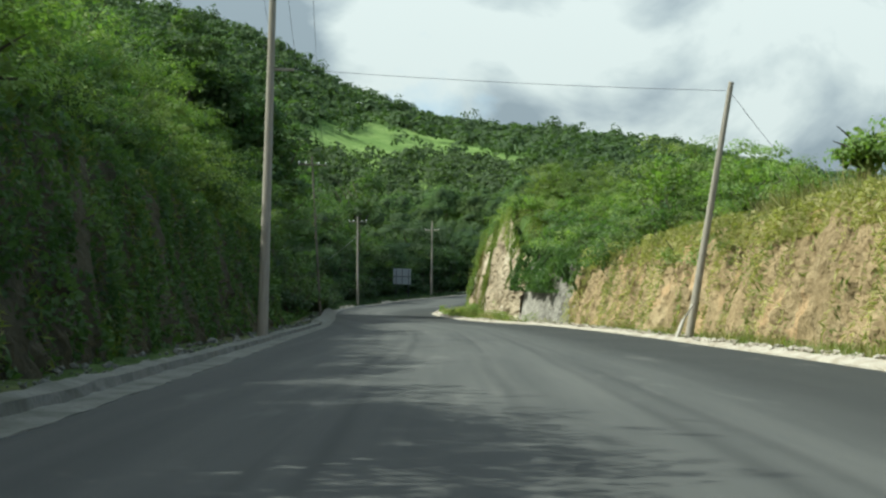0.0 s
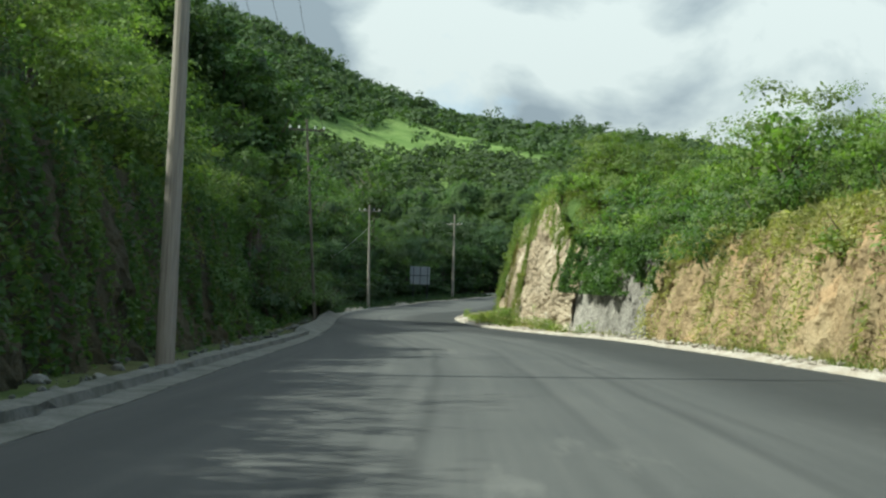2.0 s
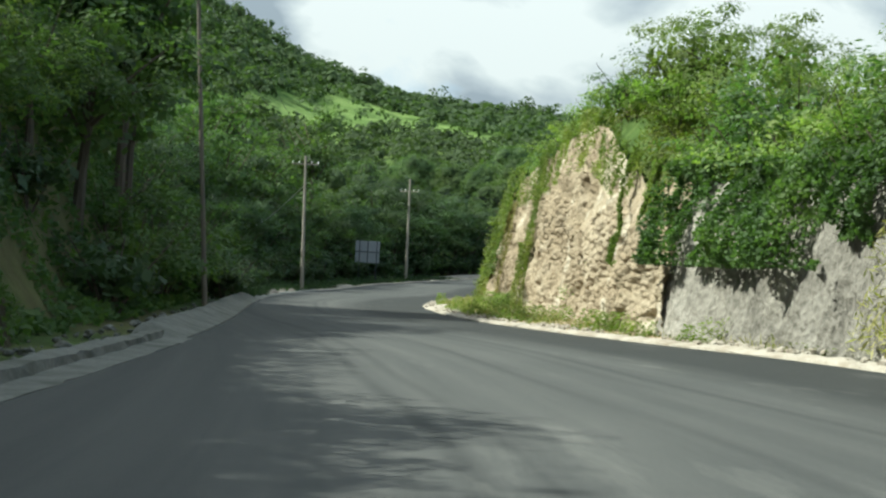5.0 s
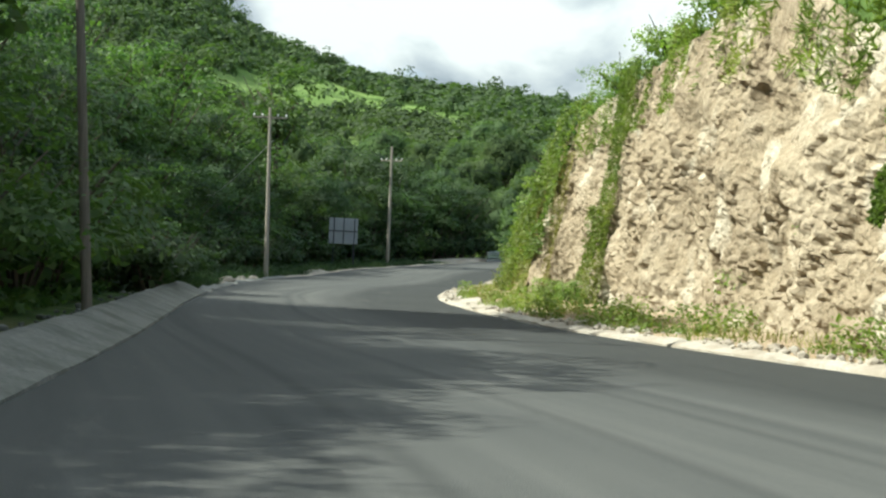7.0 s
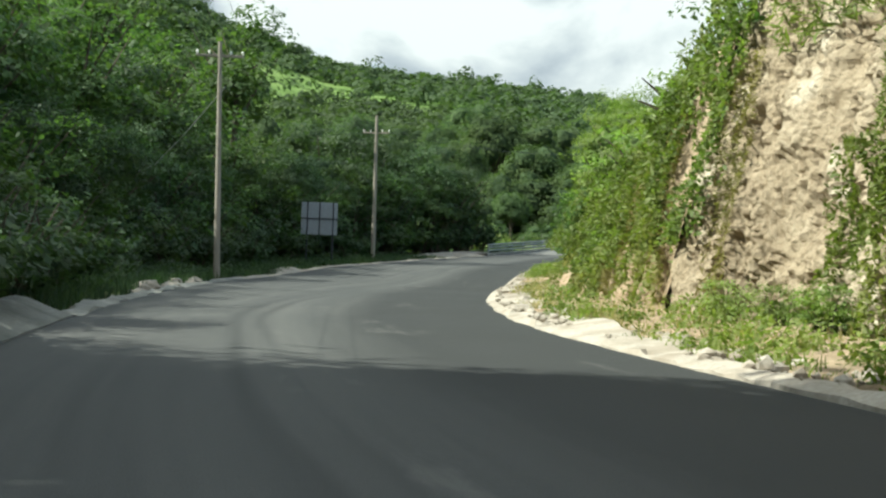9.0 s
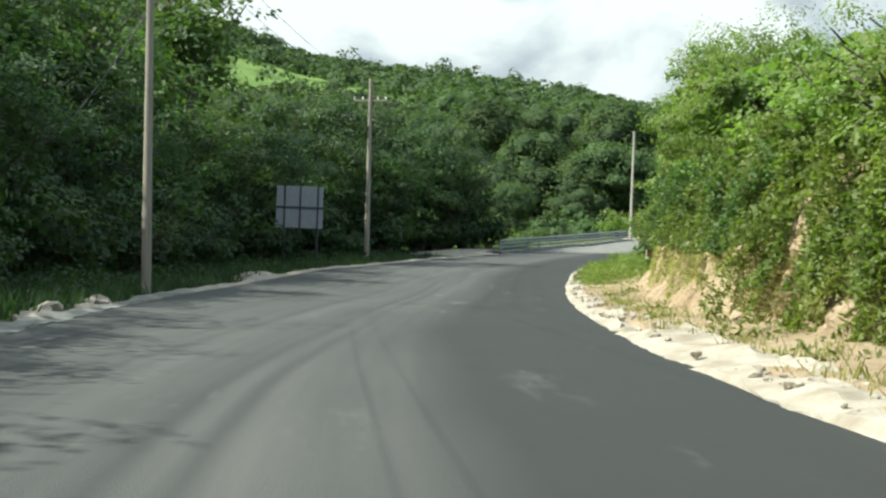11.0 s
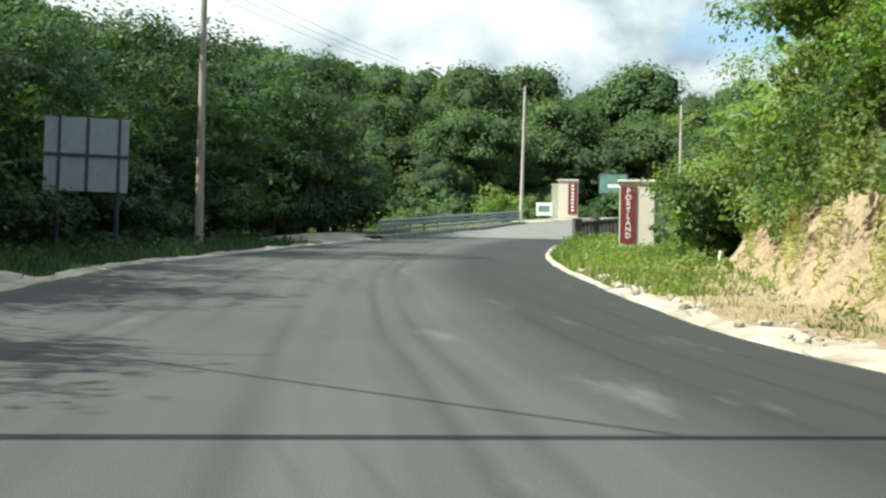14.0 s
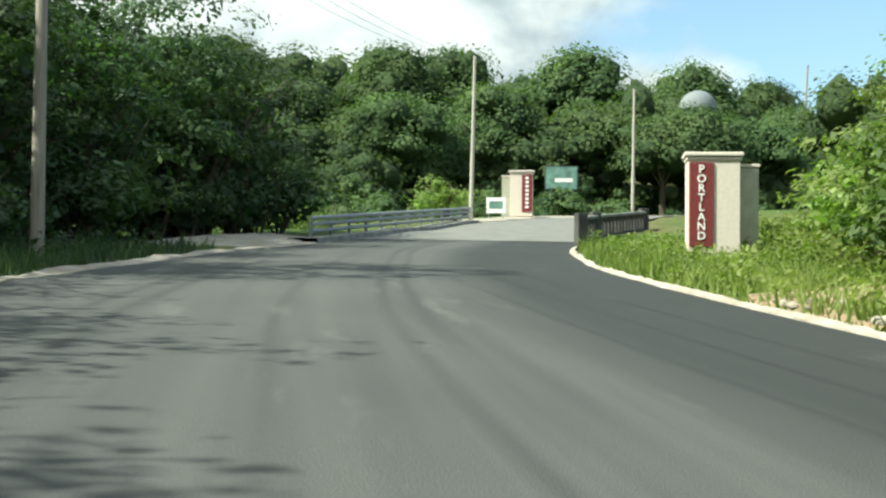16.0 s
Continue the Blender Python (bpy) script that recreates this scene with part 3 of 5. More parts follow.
def make_bush(name, seed, rx, rz, material, label, boughs=14, per=8, leaf=0.08, group="bushes beside the road"):
    rng = np.random.default_rng(seed)
    root = empty(name, Matrix(), label, "bush", group)
    bm = bmesh.new()
    for _ in range(7):
        a, q = rng.uniform(0, 6.28), rng.uniform(0.3, 0.8)
        tube([(0, 0, -0.2), (math.cos(a) * rx * q * 0.4, math.sin(a) * rx * q * 0.4, rz * 0.7), (math.cos(a) * rx * q, math.sin(a) * rx * q, rz * rng.uniform(1.0, 1.6))], [0.04, 0.03, 0.012], 4, bm)
    part("stem", bm, M_BARK, root)
    p, o = crown_points(rng, rx, rz, boughs, per, 0.40)
    p[:, 2] += rz * 0.75
    crown = new("foliage", quads_mesh("foliage", leaves(p, leaf, rng, out=o), material))
    crown.parent = root
    inner = new("inner_foliage", quads_mesh("inner_foliage", inside(rng, rx, rz, rz * 0.75, 170, 0.15), material))
    inner.parent = root
    return root


def away(ob):
    """Lay a pattern thing out of the way by taking it out of the scene once its copies stand."""
    for o in (*ob.children_recursive, ob):
        bpy.data.objects.remove(o)


def sit(src, x, y, turn, scale, dz=0.0, lean=0.0):
    return copy_thing_scaled(src, Matrix.Translation((x, y, ground_at(x, y) + dz)) @ pose(0, 0, 0, lean, 0, turn), scale)


def copy_thing_scaled(src, m, scale):
    src.scale = (scale, scale, scale)
    ob = copy_thing(src, m)
    src.scale = (1, 1, 1)
    return ob


# ---- kerbs ----
def strip(name, y0, y1, side, profile, material, label, step=1.0, wobble=0.0, lump=0.0, taper=0.0):
    """A long strip along the road's edge: profile is a list of (metres outside the kerb line, metres above the road)."""
    verts, faces, n = [], [], len(profile)
    ys = np.arange(y0, y1 + step / 2, step)
    for y in ys:
        for k, (o, h) in enumerate(profile):
            w = wobble * noise.noise((y * 0.4, k * 3.1, side * 5.0)) + lump * noise.noise((y * 2.3, k * 1.7, 9.0))
            x, q, z = place(y, o + w * (k > 0), side)
            end = min(1.0, (y - y0) / taper, (y1 - y) / taper) if taper else 1.0
            verts.append((x, q, z + h * end - 0.12 * (1 - end) + 0.6 * (w if 0 < k < n - 1 else 0)))
    for i in range(len(ys) - 1):
        for j in range(n - 1):
            p = i * n + j
            q = (p, p + 1, p + n + 1, p + n)
            faces.append(q if side > 0 else q[::-1])
    return tagged(mesh_object(name, verts, faces, material), label, "kerb", kind="structure")


strip("kerb_left", -30, 77, -1, [(-0.12, -0.05), (-0.12, 0.012), (0.42, 0.03), (0.46, 0.17), (0.74, 0.20), (0.80, 0.04), (0.9, -0.2)], M_KERB_SHADE, "weathered concrete gutter and kerb beside the road", 0.5, 0.05, 0.04)
strip("apron_left", 75, 116.5, -1, [(0.02, -0.06), (0.04, 0.02), (0.36, 0.12), (0.40, 0.14), (0.78, 0.29), (0.98, 0.31), (1.06, 0.24), (1.12, -0.4)], M_KERB_SHADE, "smooth sloping concrete apron beside the road", 0.5, 0.03, 0.015, 2.5)
strip("edge_left", 114, 150, -1, [(-0.10, -0.05), (-0.10, 0.014), (0.22, 0.06), (0.40, 0.03), (0.6, -0.2)], M_CONCRETE, "narrow grey concrete edge of the road", 0.5, 0.16, 0.06)
strip("edge_left_end", 150, 206, -1, [(-0.10, -0.05), (-0.10, 0.014), (0.22, 0.05), (0.40, 0.02), (0.6, -0.2)], M_PALE, "narrow pale concrete edge of the road", 0.5, 0.16, 0.05)
strip("kerb_right", -30, 108, 1, [(-0.08, -0.05), (-0.06, 0.05), (0.16, 0.11), (0.40, 0.12), (0.60, 0.06), (0.8, -0.2)], M_PALE, "rough pale marl kerb beside the road", 0.4, 0.10, 0.07)
strip("apron_right", 108, 137, 1, [(-0.10, -0.05), (-0.08, 0.04), (0.25, 0.10), (0.7, 0.13), (1.2, 0.15), (1.6, -0.2)], M_PALE, "wide pale marl shoulder beside the road", 0.4, 0.35, 0.10)
strip("shoulder_right", 135.0, 171, 1, [(-0.08, -0.05), (-0.06, 0.04), (0.12, 0.08), (0.34, 0.10), (0.62, 0.10), (0.9, -0.2)], M_PALE, "narrow pale marl shoulder beside the road", 0.4, 0.22, 0.05, 2.4)
strip("kerb_right_end", 168.8, 203, 1, [(-0.06, -0.05), (-0.04, 0.03), (0.05, 0.06), (0.11, 0.06), (0.16, 0.02), (0.3, -0.2)], M_PALE, "thin pale kerb leading to the bridge", 0.4, 0.08, 0.05)


strip("verge_soil", 82, 178, 1, [(0.42, -0.05), (0.6, 0.10), (1.4, 0.16), (2.2, 0.22), (3.0, 0.30), (3.6, 0.36), (3.8, -0.2)], M_SOIL, "bare pinkish soil between the kerb and the rock", 0.4, 0.2, 0.08)


# ---- cut rock faces on the right ----
def rock_face(name, y0, y1, material, label, step=0.16, rows=34, rough=0.32, height=None, foot=0.0, rib=1.0, side=1, fine=4.2, lumps=0.5):
    """A broken face rising from the verge: swells, lumps, pits and pockets at several sizes, smoother in places."""
    verts, faces = [], []
    ys = np.arange(y0, y1 + step / 2, step)
    for y in ys:
        off = np.interp(y, *FACE_OFF) if side > 0 else 2.5
        h = height if height else np.interp(y, *FACE_HT) * 0.97
        for r in range(rows):
            v = r / (rows - 1)
            zz = v * (h + 0.3) - 0.3
            d = 0.05 + 1.1 * v ** 1.2
            p = Vector((y * 0.42, zz * 0.42 / rib, 3.0))
            big = noise.fractal(p, 1.0, 2.0, 3)
            lump = noise.voronoi(Vector((y * 1.5 + 0.5 * noise.noise((y * 2, zz * 2, 1)), zz * 1.7 / rib, 0.0)))[0]
            warp = 0.6 * noise.noise((y * 3.1, zz * 3.1, 7.0))
            small = noise.voronoi(Vector((y * fine + warp, zz * fine * 1.1 / rib ** 0.5 + warp, 2.0)))[0][0]
            hole = max(0.0, noise.noise((y * 0.8, zz * 0.9 / rib, 21.0)) - 0.32) + 0.35 * max(0.0, noise.noise((y * 2.2, zz * 2.4 / rib, 31.0)) - 0.34)
            even = 1 - 0.75 * float(stepped(noise.noise((y * 0.33, zz * 0.4 / rib, 41.0)), 0.05, 0.35))
            push = rough * (1.1 * big + even * (lumps * (lump[1] - lump[0]) + 0.5 * (0.45 - small)) - 2.2 * hole) + foot * (1 - v) ** 3
            push *= min(1, 4 * (1 - v) + 0.15)
            x, q, z = place(y, off + d - push - 0.15, side)
            verts.append((x, q, z + zz + 0.12 * noise.noise((y * 1.9, zz * 1.9, 11.0))))
    n = rows
    for i in range(len(ys) - 1):
        for j in range(n - 1):
            a = i * n + j
            f = (a, a + n, a + n + 1, a + 1)
            faces.append(f if side > 0 else f[::-1])
    return tagged(mesh_object(name, verts, faces, material), label, "rock face", kind="structure")


rock_face("rock_face_clay", -20, 72.9, M_CLAY, "brown clay and rubble cutting beside the road", 0.14, 36, 0.48, rib=2.0)
rock_face("rock_face_grey", 72.5, 84.1, M_GREYROCK, "grey limewashed rock wall under bushes", 0.11, 38, 0.24, rib=2.5)
rock_face("rock_face_bluff", 83.7, 118.5, M_ROCK, "tall pale tan limestone bluff, rough and broken", 0.075, 104, 0.50, fine=5.2, lumps=0.3)
rock_face("rock_face_cliff", 118.3, 137, M_SOIL, "overgrown pale soil cliff", 0.2, 24, 0.35, None, 0.3, 1.5)
rock_face("rock_face_soil", 136.8, 181, M_SOIL, "low bank of bare pinkish soil", 0.16, 22, 0.45, 2.4, 0.8, 1.2)
rock_face("earth_bank", -8, 72, M_EARTH, "brown earth bank behind the kerb, darkened in colour for its shade", 0.24, 24, 0.45, 4.6, 0.3, 2.0, -1)


# ---- vegetation ----
rnd = random.Random(11)
GREEN = "on the roadside slope"
tree_a = make_tree("tree", 1, 7.8, 3.4, 3.8, M_LEAF, "broad-leaved green tree " + GREEN, 15, 19, 0.115, 0.46)
tree_b = make_tree("tree", 2, 8.8, 3.5, 4.5, M_LEAF_SHADE, "tall dark green tree " + GREEN, 16, 19, 0.115, 0.46)
tree_c = make_tree("tree", 3, 6.4, 3.0, 3.2, M_LEAF_LIGHT, "light yellow-green tree " + GREEN, 14, 18, 0.108, 0.46)
tree_d = make_tree("tree", 4, 12.0, 2.9, 4.6, M_LEAF, "tall slender tree above the thicket", 16, 13, 0.14, 0.52)
tree_e = make_tree("tree", 8, 8.2, 3.5, 4.1, M_LEAF, "green tree deep in the thicket", 14, 17, 0.13, 0.48)
tree_f = make_tree("tree", 9, 8.2, 3.5, 4.1, M_LEAF_SHADE, "dark green tree deep in the thicket", 14, 17, 0.13, 0.48)
tree_g = make_tree("tree", 10, 11.0, 2.9, 5.2, M_LEAF, "tall dense green tree over the bank", 30, 11, 0.18, 0.40, fill=1.3)
tree_h = make_tree("tree", 12, 6.6, 3.0, 3.5, M_LEAF_LIGHT, "light green tree hung with creepers", 30, 16, 0.085, 0.34)
bush_a = make_bush("bush", 5, 1.7, 1.2, M_LEAF_LIGHT, "light green leafy bush on the rock edge", 13, 8)
bush_b = make_bush("bush", 6, 1.9, 1.5, M_LEAF, "green leafy bush in the thicket", 13, 8, 0.085)
bush_c = make_bush("bush", 7, 1.7, 1.2, M_LEAF_SHADE, "green bush, deep shade put into its dark leaf colour", 10, 7, 0.09)
bush_d = make_bush("bush", 15, 1.45, 1.45, M_LEAF, "deep green shrub with large leaves beside the road", 20, 9, 0.085)
bush_e = make_bush("bush", 16, 1.6, 1.3, M_LEAF_LIGHT, "light green creeper-covered bush on the cliff", 15, 9, 0.07)
tree_i = make_tree("tree", 17, 3.6, 1.7, 1.5, M_LEAF_LIGHT, "small light green tree on the cliff edge", 15, 9, 0.09, 0.40, fill=0.4)
tree_k = make_tree("tree", 19, 7.4, 3.3, 3.7, M_LEAF_LIGHT, "deep thicket tree, light leaf colour painting its sunlit crown", 14, 14, 0.14, 0.48)
tree_m = make_wood_tree(23, 8.4, 3.9, 3.6, "round dark green tree in the woods")
tree_n = make_wood_tree(24, 9.4, 3.4, 4.2, "tall dark green tree in the woods", 15)
TALL = {tree_m: 8.4, tree_n: 9.4, tree_k: 7.4, bush_d: 2.5, bush_e: 2.3, tree_i: 3.6, tree_a: 7.8, tree_b: 8.8, tree_c: 6.4, tree_d: 12.0, tree_e: 8.2, tree_f: 8.2, tree_g: 11.0, tree_h: 6.6, bush_a: 2.2, bush_b: 2.7, bush_c: 2.2}


def reach_at(y):
    """How far past the kerb the shade of the slope's trees may fall, by the place along the road."""
    return np.interp(y, [0, 8, 14, 20, 50, 58, 66, 78, 81, 84, 87, 90, 95.5, 96.5, 105, 106.5, 108.5, 111, 120, 142, 148, 151, 156, 160, 163, 166, 170, 176, 181, 200],
                     [4.2, 4.2, 5.2, 3.0, 3.0, 4.2, 2.8, 2.4, 2.8, 5.7, 5.6, 5.0, 5.0, 10.0, 10.0, 1.0, 1.2, 3.6, 3.0, 2.6, 3.4, 5.8, 3.8, 3.2, 4.0, 6.2, 4.8, 3.6, 6.4, 5.0])


def scatter(kinds, spots, lo, hi, dz=0.0, shade=False, least=0.35):
    for x, y in spots:
        src = rnd.choice(kinds)
        k, turn = rnd.uniform(lo, hi), rnd.uniform(0, 360)
        g = ground_at(x, y)
        if shade:
            f, lat = near_road(x, y)
            d = -float(lat[0]) - float(st(f, 3)[0])
            room = d + float(min(reach_at(y - 2.5), reach_at(y), reach_at(y + 2.5)) - 1.2 if y > 107 else reach_at(y)) * rnd.uniform(0.7, 1.0) - (g - float(st(f, 2)[0]))
            k = min(k, room / TALL[src])
            if k < least:
                continue
        copy_thing_scaled(src, Matrix.Translation((x, y, g + dz)) @ pose(0, 0, 0, 0, 0, turn), k)


def band(y0, y1, o0, o1, side, step_y, step_o):
    """Uneven rows of places along the road, between two distances outside its edge."""
    out = []
    y = y0
    while y < y1:
        o = o0
        while o < o1:
            x, q, _ = place(min(y + rnd.uniform(-0.4, 0.4) * step_y, 211), o + rnd.uniform(-0.35, 0.35) * step_o, side)
            out.append((float(x), float(q)))
            o += step_o
        y += step_y
    return out


# west of the road: thick trees on the bank and the hillside
scatter([bush_b, bush_c], band(64, 108, 3.6, 6.6, -1, 4.2, 2.8), 0.7, 1.2, shade=True)
# Light-leaved trees in the upper rows put sunlit crown tops into the leaf colour.
scatter([tree_a, tree_c, tree_c], band(6, 88, 6.6, 11, -1, 4.6, 4.0), 0.7, 1.1, shade=True)
for i, (y, off) in enumerate((y, off) for y in (101.0, 103.2) for off in (5.2, 7.6, 10.0, 12.4)):
    x, q, z = place(y + 0.4 * (i % 2), off, -1)
    room = off + 11.0 - (ground_at(x, q) - float(z))
    sit(tree_g, float(x), float(q), 73 * i, min(1.55, room / 11.0))
scatter([tree_a], band(90, 98.5, 6.4, 10, -1, 3.0, 3.0), 0.7, 1.1, shade=True)
scatter([tree_a, tree_c], band(6, 92, 4.8, 5.2, -1, 4.4, 1.0), 0.7, 1.0, shade=True)
scatter([bush_b], band(92, 106, 3.6, 5.4, -1, 2.2, 1.8), 1.0, 1.5, shade=True)
scatter([tree_k, tree_k, tree_e], band(2, 116, 13, 19, -1, 5.0, 4.6), 0.8, 1.4, shade=True)
scatter([bush_c], band(113, 196, 4.6, 6.4, -1, 3.4, 2.4), 0.8, 1.4, shade=True)
scatter([tree_b, tree_b, tree_b, tree_d], band(108, 136, 7.5, 13, -1, 4.2, 4.0), 0.9, 1.45, shade=True)
scatter([tree_b, tree_a, tree_a, tree_d], band(138, 177, 10.4, 14.6, -1, 4.2, 4.0), 0.9, 1.45, shade=True)
scatter([tree_b, tree_a], band(138, 188, 6.4, 8.6, -1, 3.4, 2.4), 0.66, 0.88, shade=True)
scatter([bush_c, bush_b], band(104, 200, 6.8, 10.4, -1, 3.0, 2.6), 1.3, 1.9, shade=True)
scatter([tree_b], band(177, 192, 6.5, 13, -1, 3.6, 3.4), 0.7, 0.9, shade=True)
scatter([tree_e, tree_f, tree_d], band(112, 174, 18, 20, -1, 6.8, 6.0), 1.2, 1.7, shade=True)
scatter([tree_e], band(140, 176, 13.5, 15.5, -1, 4.6, 3.2), 1.4, 1.7, shade=True)
scatter([tree_e, tree_f], band(174, 204, 15, 24, -1, 5.0, 5.0), 0.8, 1.05, shade=True)
scatter([bush_b, bush_c], band(197, 211, 6.6, 9.0, -1, 2.2, 2.0), 1.0, 1.5)
scatter([tree_b], band(191, 199, 6.6, 12.5, -1, 3.4, 3.4), 0.8, 0.95)
scatter([tree_a], [(-5.6, 194), (-3.2, 199), (-1.0, 203.5), (1.4, 208), (3.8, 212)], 1.0, 1.08)
scatter([tree_b], [(6.0, 215)], 0.82, 0.86)
scatter([bush_c], [(-5.2, 190.8), (-4.4, 194), (-3.0, 197.2), (-1.6, 200), (0.0, 203.6), (1.4, 206.4), (2.8, 209.0), (4.4, 211.6), (6.0, 214.0), (7.8, 216.2)], 1.0, 1.25)
scatter([tree_a, tree_b], band(199, 209, 8.0, 14.5, -1, 3.2, 3.2), 1.1, 1.35)
# single tall trees over the thicket
scatter([tree_d], [(-12.2, 186), (-21, 196), (-27, 172), (-30, 205)], 1.4, 1.6)
scatter([tree_d], [(-16.3, 153.2), (-14.6, 165.6)], 1.03, 1.06)
scatter([tree_d], [(-20.5, 164), (-20, 174), (-14, 193), (-25, 186)], 1.1, 1.4)
# east of the road: bushes along the top of the cut, then the green cliff
scatter([bush_a, bush_a, bush_b], band(46, 68, 3.8, 7.0, 1, 3.0, 2.4), 0.6, 1.0)
scatter([bush_b, bush_a], band(64, 84, 3.3, 5.8, 1, 1.8, 1.6), 0.8, 1.25)
scatter([bush_b], band(70.5, 84.0, 3.1, 3.5, 1, 1.3, 0.8), 0.75, 1.0, 0.1)
scatter([bush_b], band(84.0, 88.5, 3.9, 4.8, 1, 1.6, 1.0), 0.8, 1.1)
scatter([tree_h, tree_c], band(60, 70, 6.4, 9.8, 1, 3.4, 3.2), 0.5, 0.72)
scatter([tree_h, tree_c], band(70.5, 80, 6.4, 9.8, 1, 3.4, 3.2), 0.75, 1.0)
scatter([tree_c], band(80, 98, 6.4, 9.5, 1, 3.8, 3.0), 0.5, 0.7)
scatter([tree_i], [tuple(map(float, place(y, o, 1)[:2])) for y, o in ((36, 6.0), (38.5, 6.6), (41, 7.5), (43, 6.2))], 0.7, 0.95)
scatter([bush_a], band(86, 96, 3.8, 5.6, 1, 2.4, 1.8), 0.6, 0.8)
scatter([bush_a, bush_a, bush_b], band(86, 122, 5.9, 8.4, 1, 2.4, 2.2), 0.6, 1.0)
scatter([bush_a, bush_a, tree_i], band(121, 150, 4.6, 7.4, 1, 2.2, 1.5), 0.75, 1.1)
scatter([bush_e, bush_a], band(131, 168, 5.0, 6.0, 1, 2.2, 1.0), 0.5, 0.8)
scatter([tree_i], band(124, 152, 6.6, 9.6, 1, 4.2, 3.0), 0.8, 1.05)
scatter([tree_h], band(153, 167, 6.2, 9.8, 1, 3.0, 3.0), 0.70, 0.85)
scatter([tree_h], band(168, 182, 6.6, 10.5, 1, 2.8, 3.0), 0.9, 1.15)
scatter([bush_e, bush_a], band(162, 174, 5.4, 7.4, 1, 2.0, 1.7), 0.9, 1.3)
scatter([bush_e], [(15.6, 177.6), (16.2, 179.6), (17.4, 181.2), (18.0, 183.0)], 1.2, 1.5)
scatter([bush_e], [tuple(map(float, place(110.6, 3.5, 1)[:2])), tuple(map(float, place(112.2, 3.4, 1)[:2])), tuple(map(float, place(114.6, 3.3, 1)[:2]))], 0.4, 0.5)
scatter([tree_h], [(16.4, 181.2), (18.0, 183.2)], 0.6, 0.7)
scatter([tree_h], [(17.4, 179.4), (19.2, 182.4), (18.2, 176.6)], 0.95, 1.05)
scatter([bush_e], [(15.6, 180.4), (16.8, 183.4), (15.9, 182.2)], 1.2, 1.5)
scatter([bush_d], [(12.9, 176.3), (13.9, 177.0)], 1.25, 1.35)
scatter([bush_a, bush_e], [(19.5, 184.0), (21.0, 186.0), (19.4, 187.4), (22.5, 188.5), (24.0, 190.0), (21.6, 191.2), (26.0, 192.5), (28.0, 195.5), (24.6, 196.4), (31.0, 199.0)], 0.85, 1.3)
scatter([bush_a, bush_b], band(184, 204, 10.0, 18.0, 1, 4.4, 4.0), 0.6, 1.0)


def spots_in(n, x0, x1, y0, y1, keep):
    out = []
    for _ in range(n):
        x, y = rnd.uniform(x0, x1), rnd.uniform(y0, y1)
        f, lat = near_road(x, y)
        if abs(lat[0]) > st(f, 3)[0] + keep:
            out.append((x, y))
    return out


# beyond the bridge
scatter([tree_m, tree_n], [(63.5, 274), (66.5, 277), (69.5, 280), (74, 279), (61, 276)], 1.5, 1.58)
scatter([tree_m, tree_n], [(-0.5, 351), (-13, 332), (9, 346), (-21, 343), (22, 354), (-6, 322), (-30, 330), (14, 330)], 1.55, 2.0)
scatter([tree_m, tree_n], [p for p in spots_in(34, -20, 70, 262, 288, 7) if not (30 < p[0] < 66 and p[1] < 277)], 0.9, 1.3)
scatter([tree_n], [(38, 294), (47, 301), (61, 297), (79, 301), (20, 297), (93, 307)], 1.75, 2.1)
scatter([tree_m, tree_n], [(24, 282), (34, 279), (47, 288), (58, 284), (72, 292), (14, 290), (86, 290)], 1.45, 1.7)
scatter([bush_a, bush_b], [p for p in spots_in(40, -4, 28, 214, 250, 3.5) if not (p[0] > 15 and p[1] < 240)], 1.0, 1.8)
scatter([bush_c], band(108, 126, 1.7, 5.0, -1, 1.5, 1.2), 0.8, 1.2)
scatter([tree_b], [(6.6, 212.3), (4.2, 209.6), (8.0, 215.8)], 0.95, 1.0)
scatter([bush_c], [(3.2, 207.6), (5.2, 210.2), (6.8, 211.6), (8.0, 213.2), (9.2, 215.0), (7.0, 213.6), (4.4, 208.4)], 1.5, 1.8)
for t in TALL:
    away(t)


# ---- far woods ----
def woods(name, spots, radius, quads, size, label, seed, material=M_LEAF_HAZED, squat=1.0, lobes=0):
    """Many far crowns as one body: loose lumps of leaf sprays, or full crowns of several boughs."""
    rng = np.random.default_rng(seed)
    leaf_v, body_v, body_f, count = [], [], [], 0
    zs = ground_z([p[0] for p in spots], [p[1] for p in spots])
    for (x, y), z in zip(spots, zs):
        r = radius * rng.uniform(0.65, 1.35)
        h = r * rng.uniform(0.8, 1.3) * squat
        c = np.array([x, y, z + h * rng.uniform(0.5, 1.15)])
        if lobes:
            quad, v, f = lobed_crown(rng, r, h, lobes, quads, size * r / radius)
            leaf_v.append(quad + c)
            body_v.append(v + c)
            body_f.append(f + count)
            count += len(v)
        else:
            d = rng.normal(size=(quads, 3))
            d /= np.linalg.norm(d, axis=1)[:, None]
            d[:, 2] = np.abs(d[:, 2]) * 1.1 - 0.25
            p = c + d * (r, r, h) * rng.uniform(0.72, 1.08, (quads, 1))
            leaf_v.append(leaves(p, size * r / radius, rng, 0.3, 0.7, d))
    ob = new(name, quads_mesh(name, np.concatenate(leaf_v), material))
    if lobes:
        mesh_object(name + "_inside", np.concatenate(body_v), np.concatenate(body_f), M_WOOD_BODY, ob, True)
    return tagged(ob, label, "woods", kind="stuff")


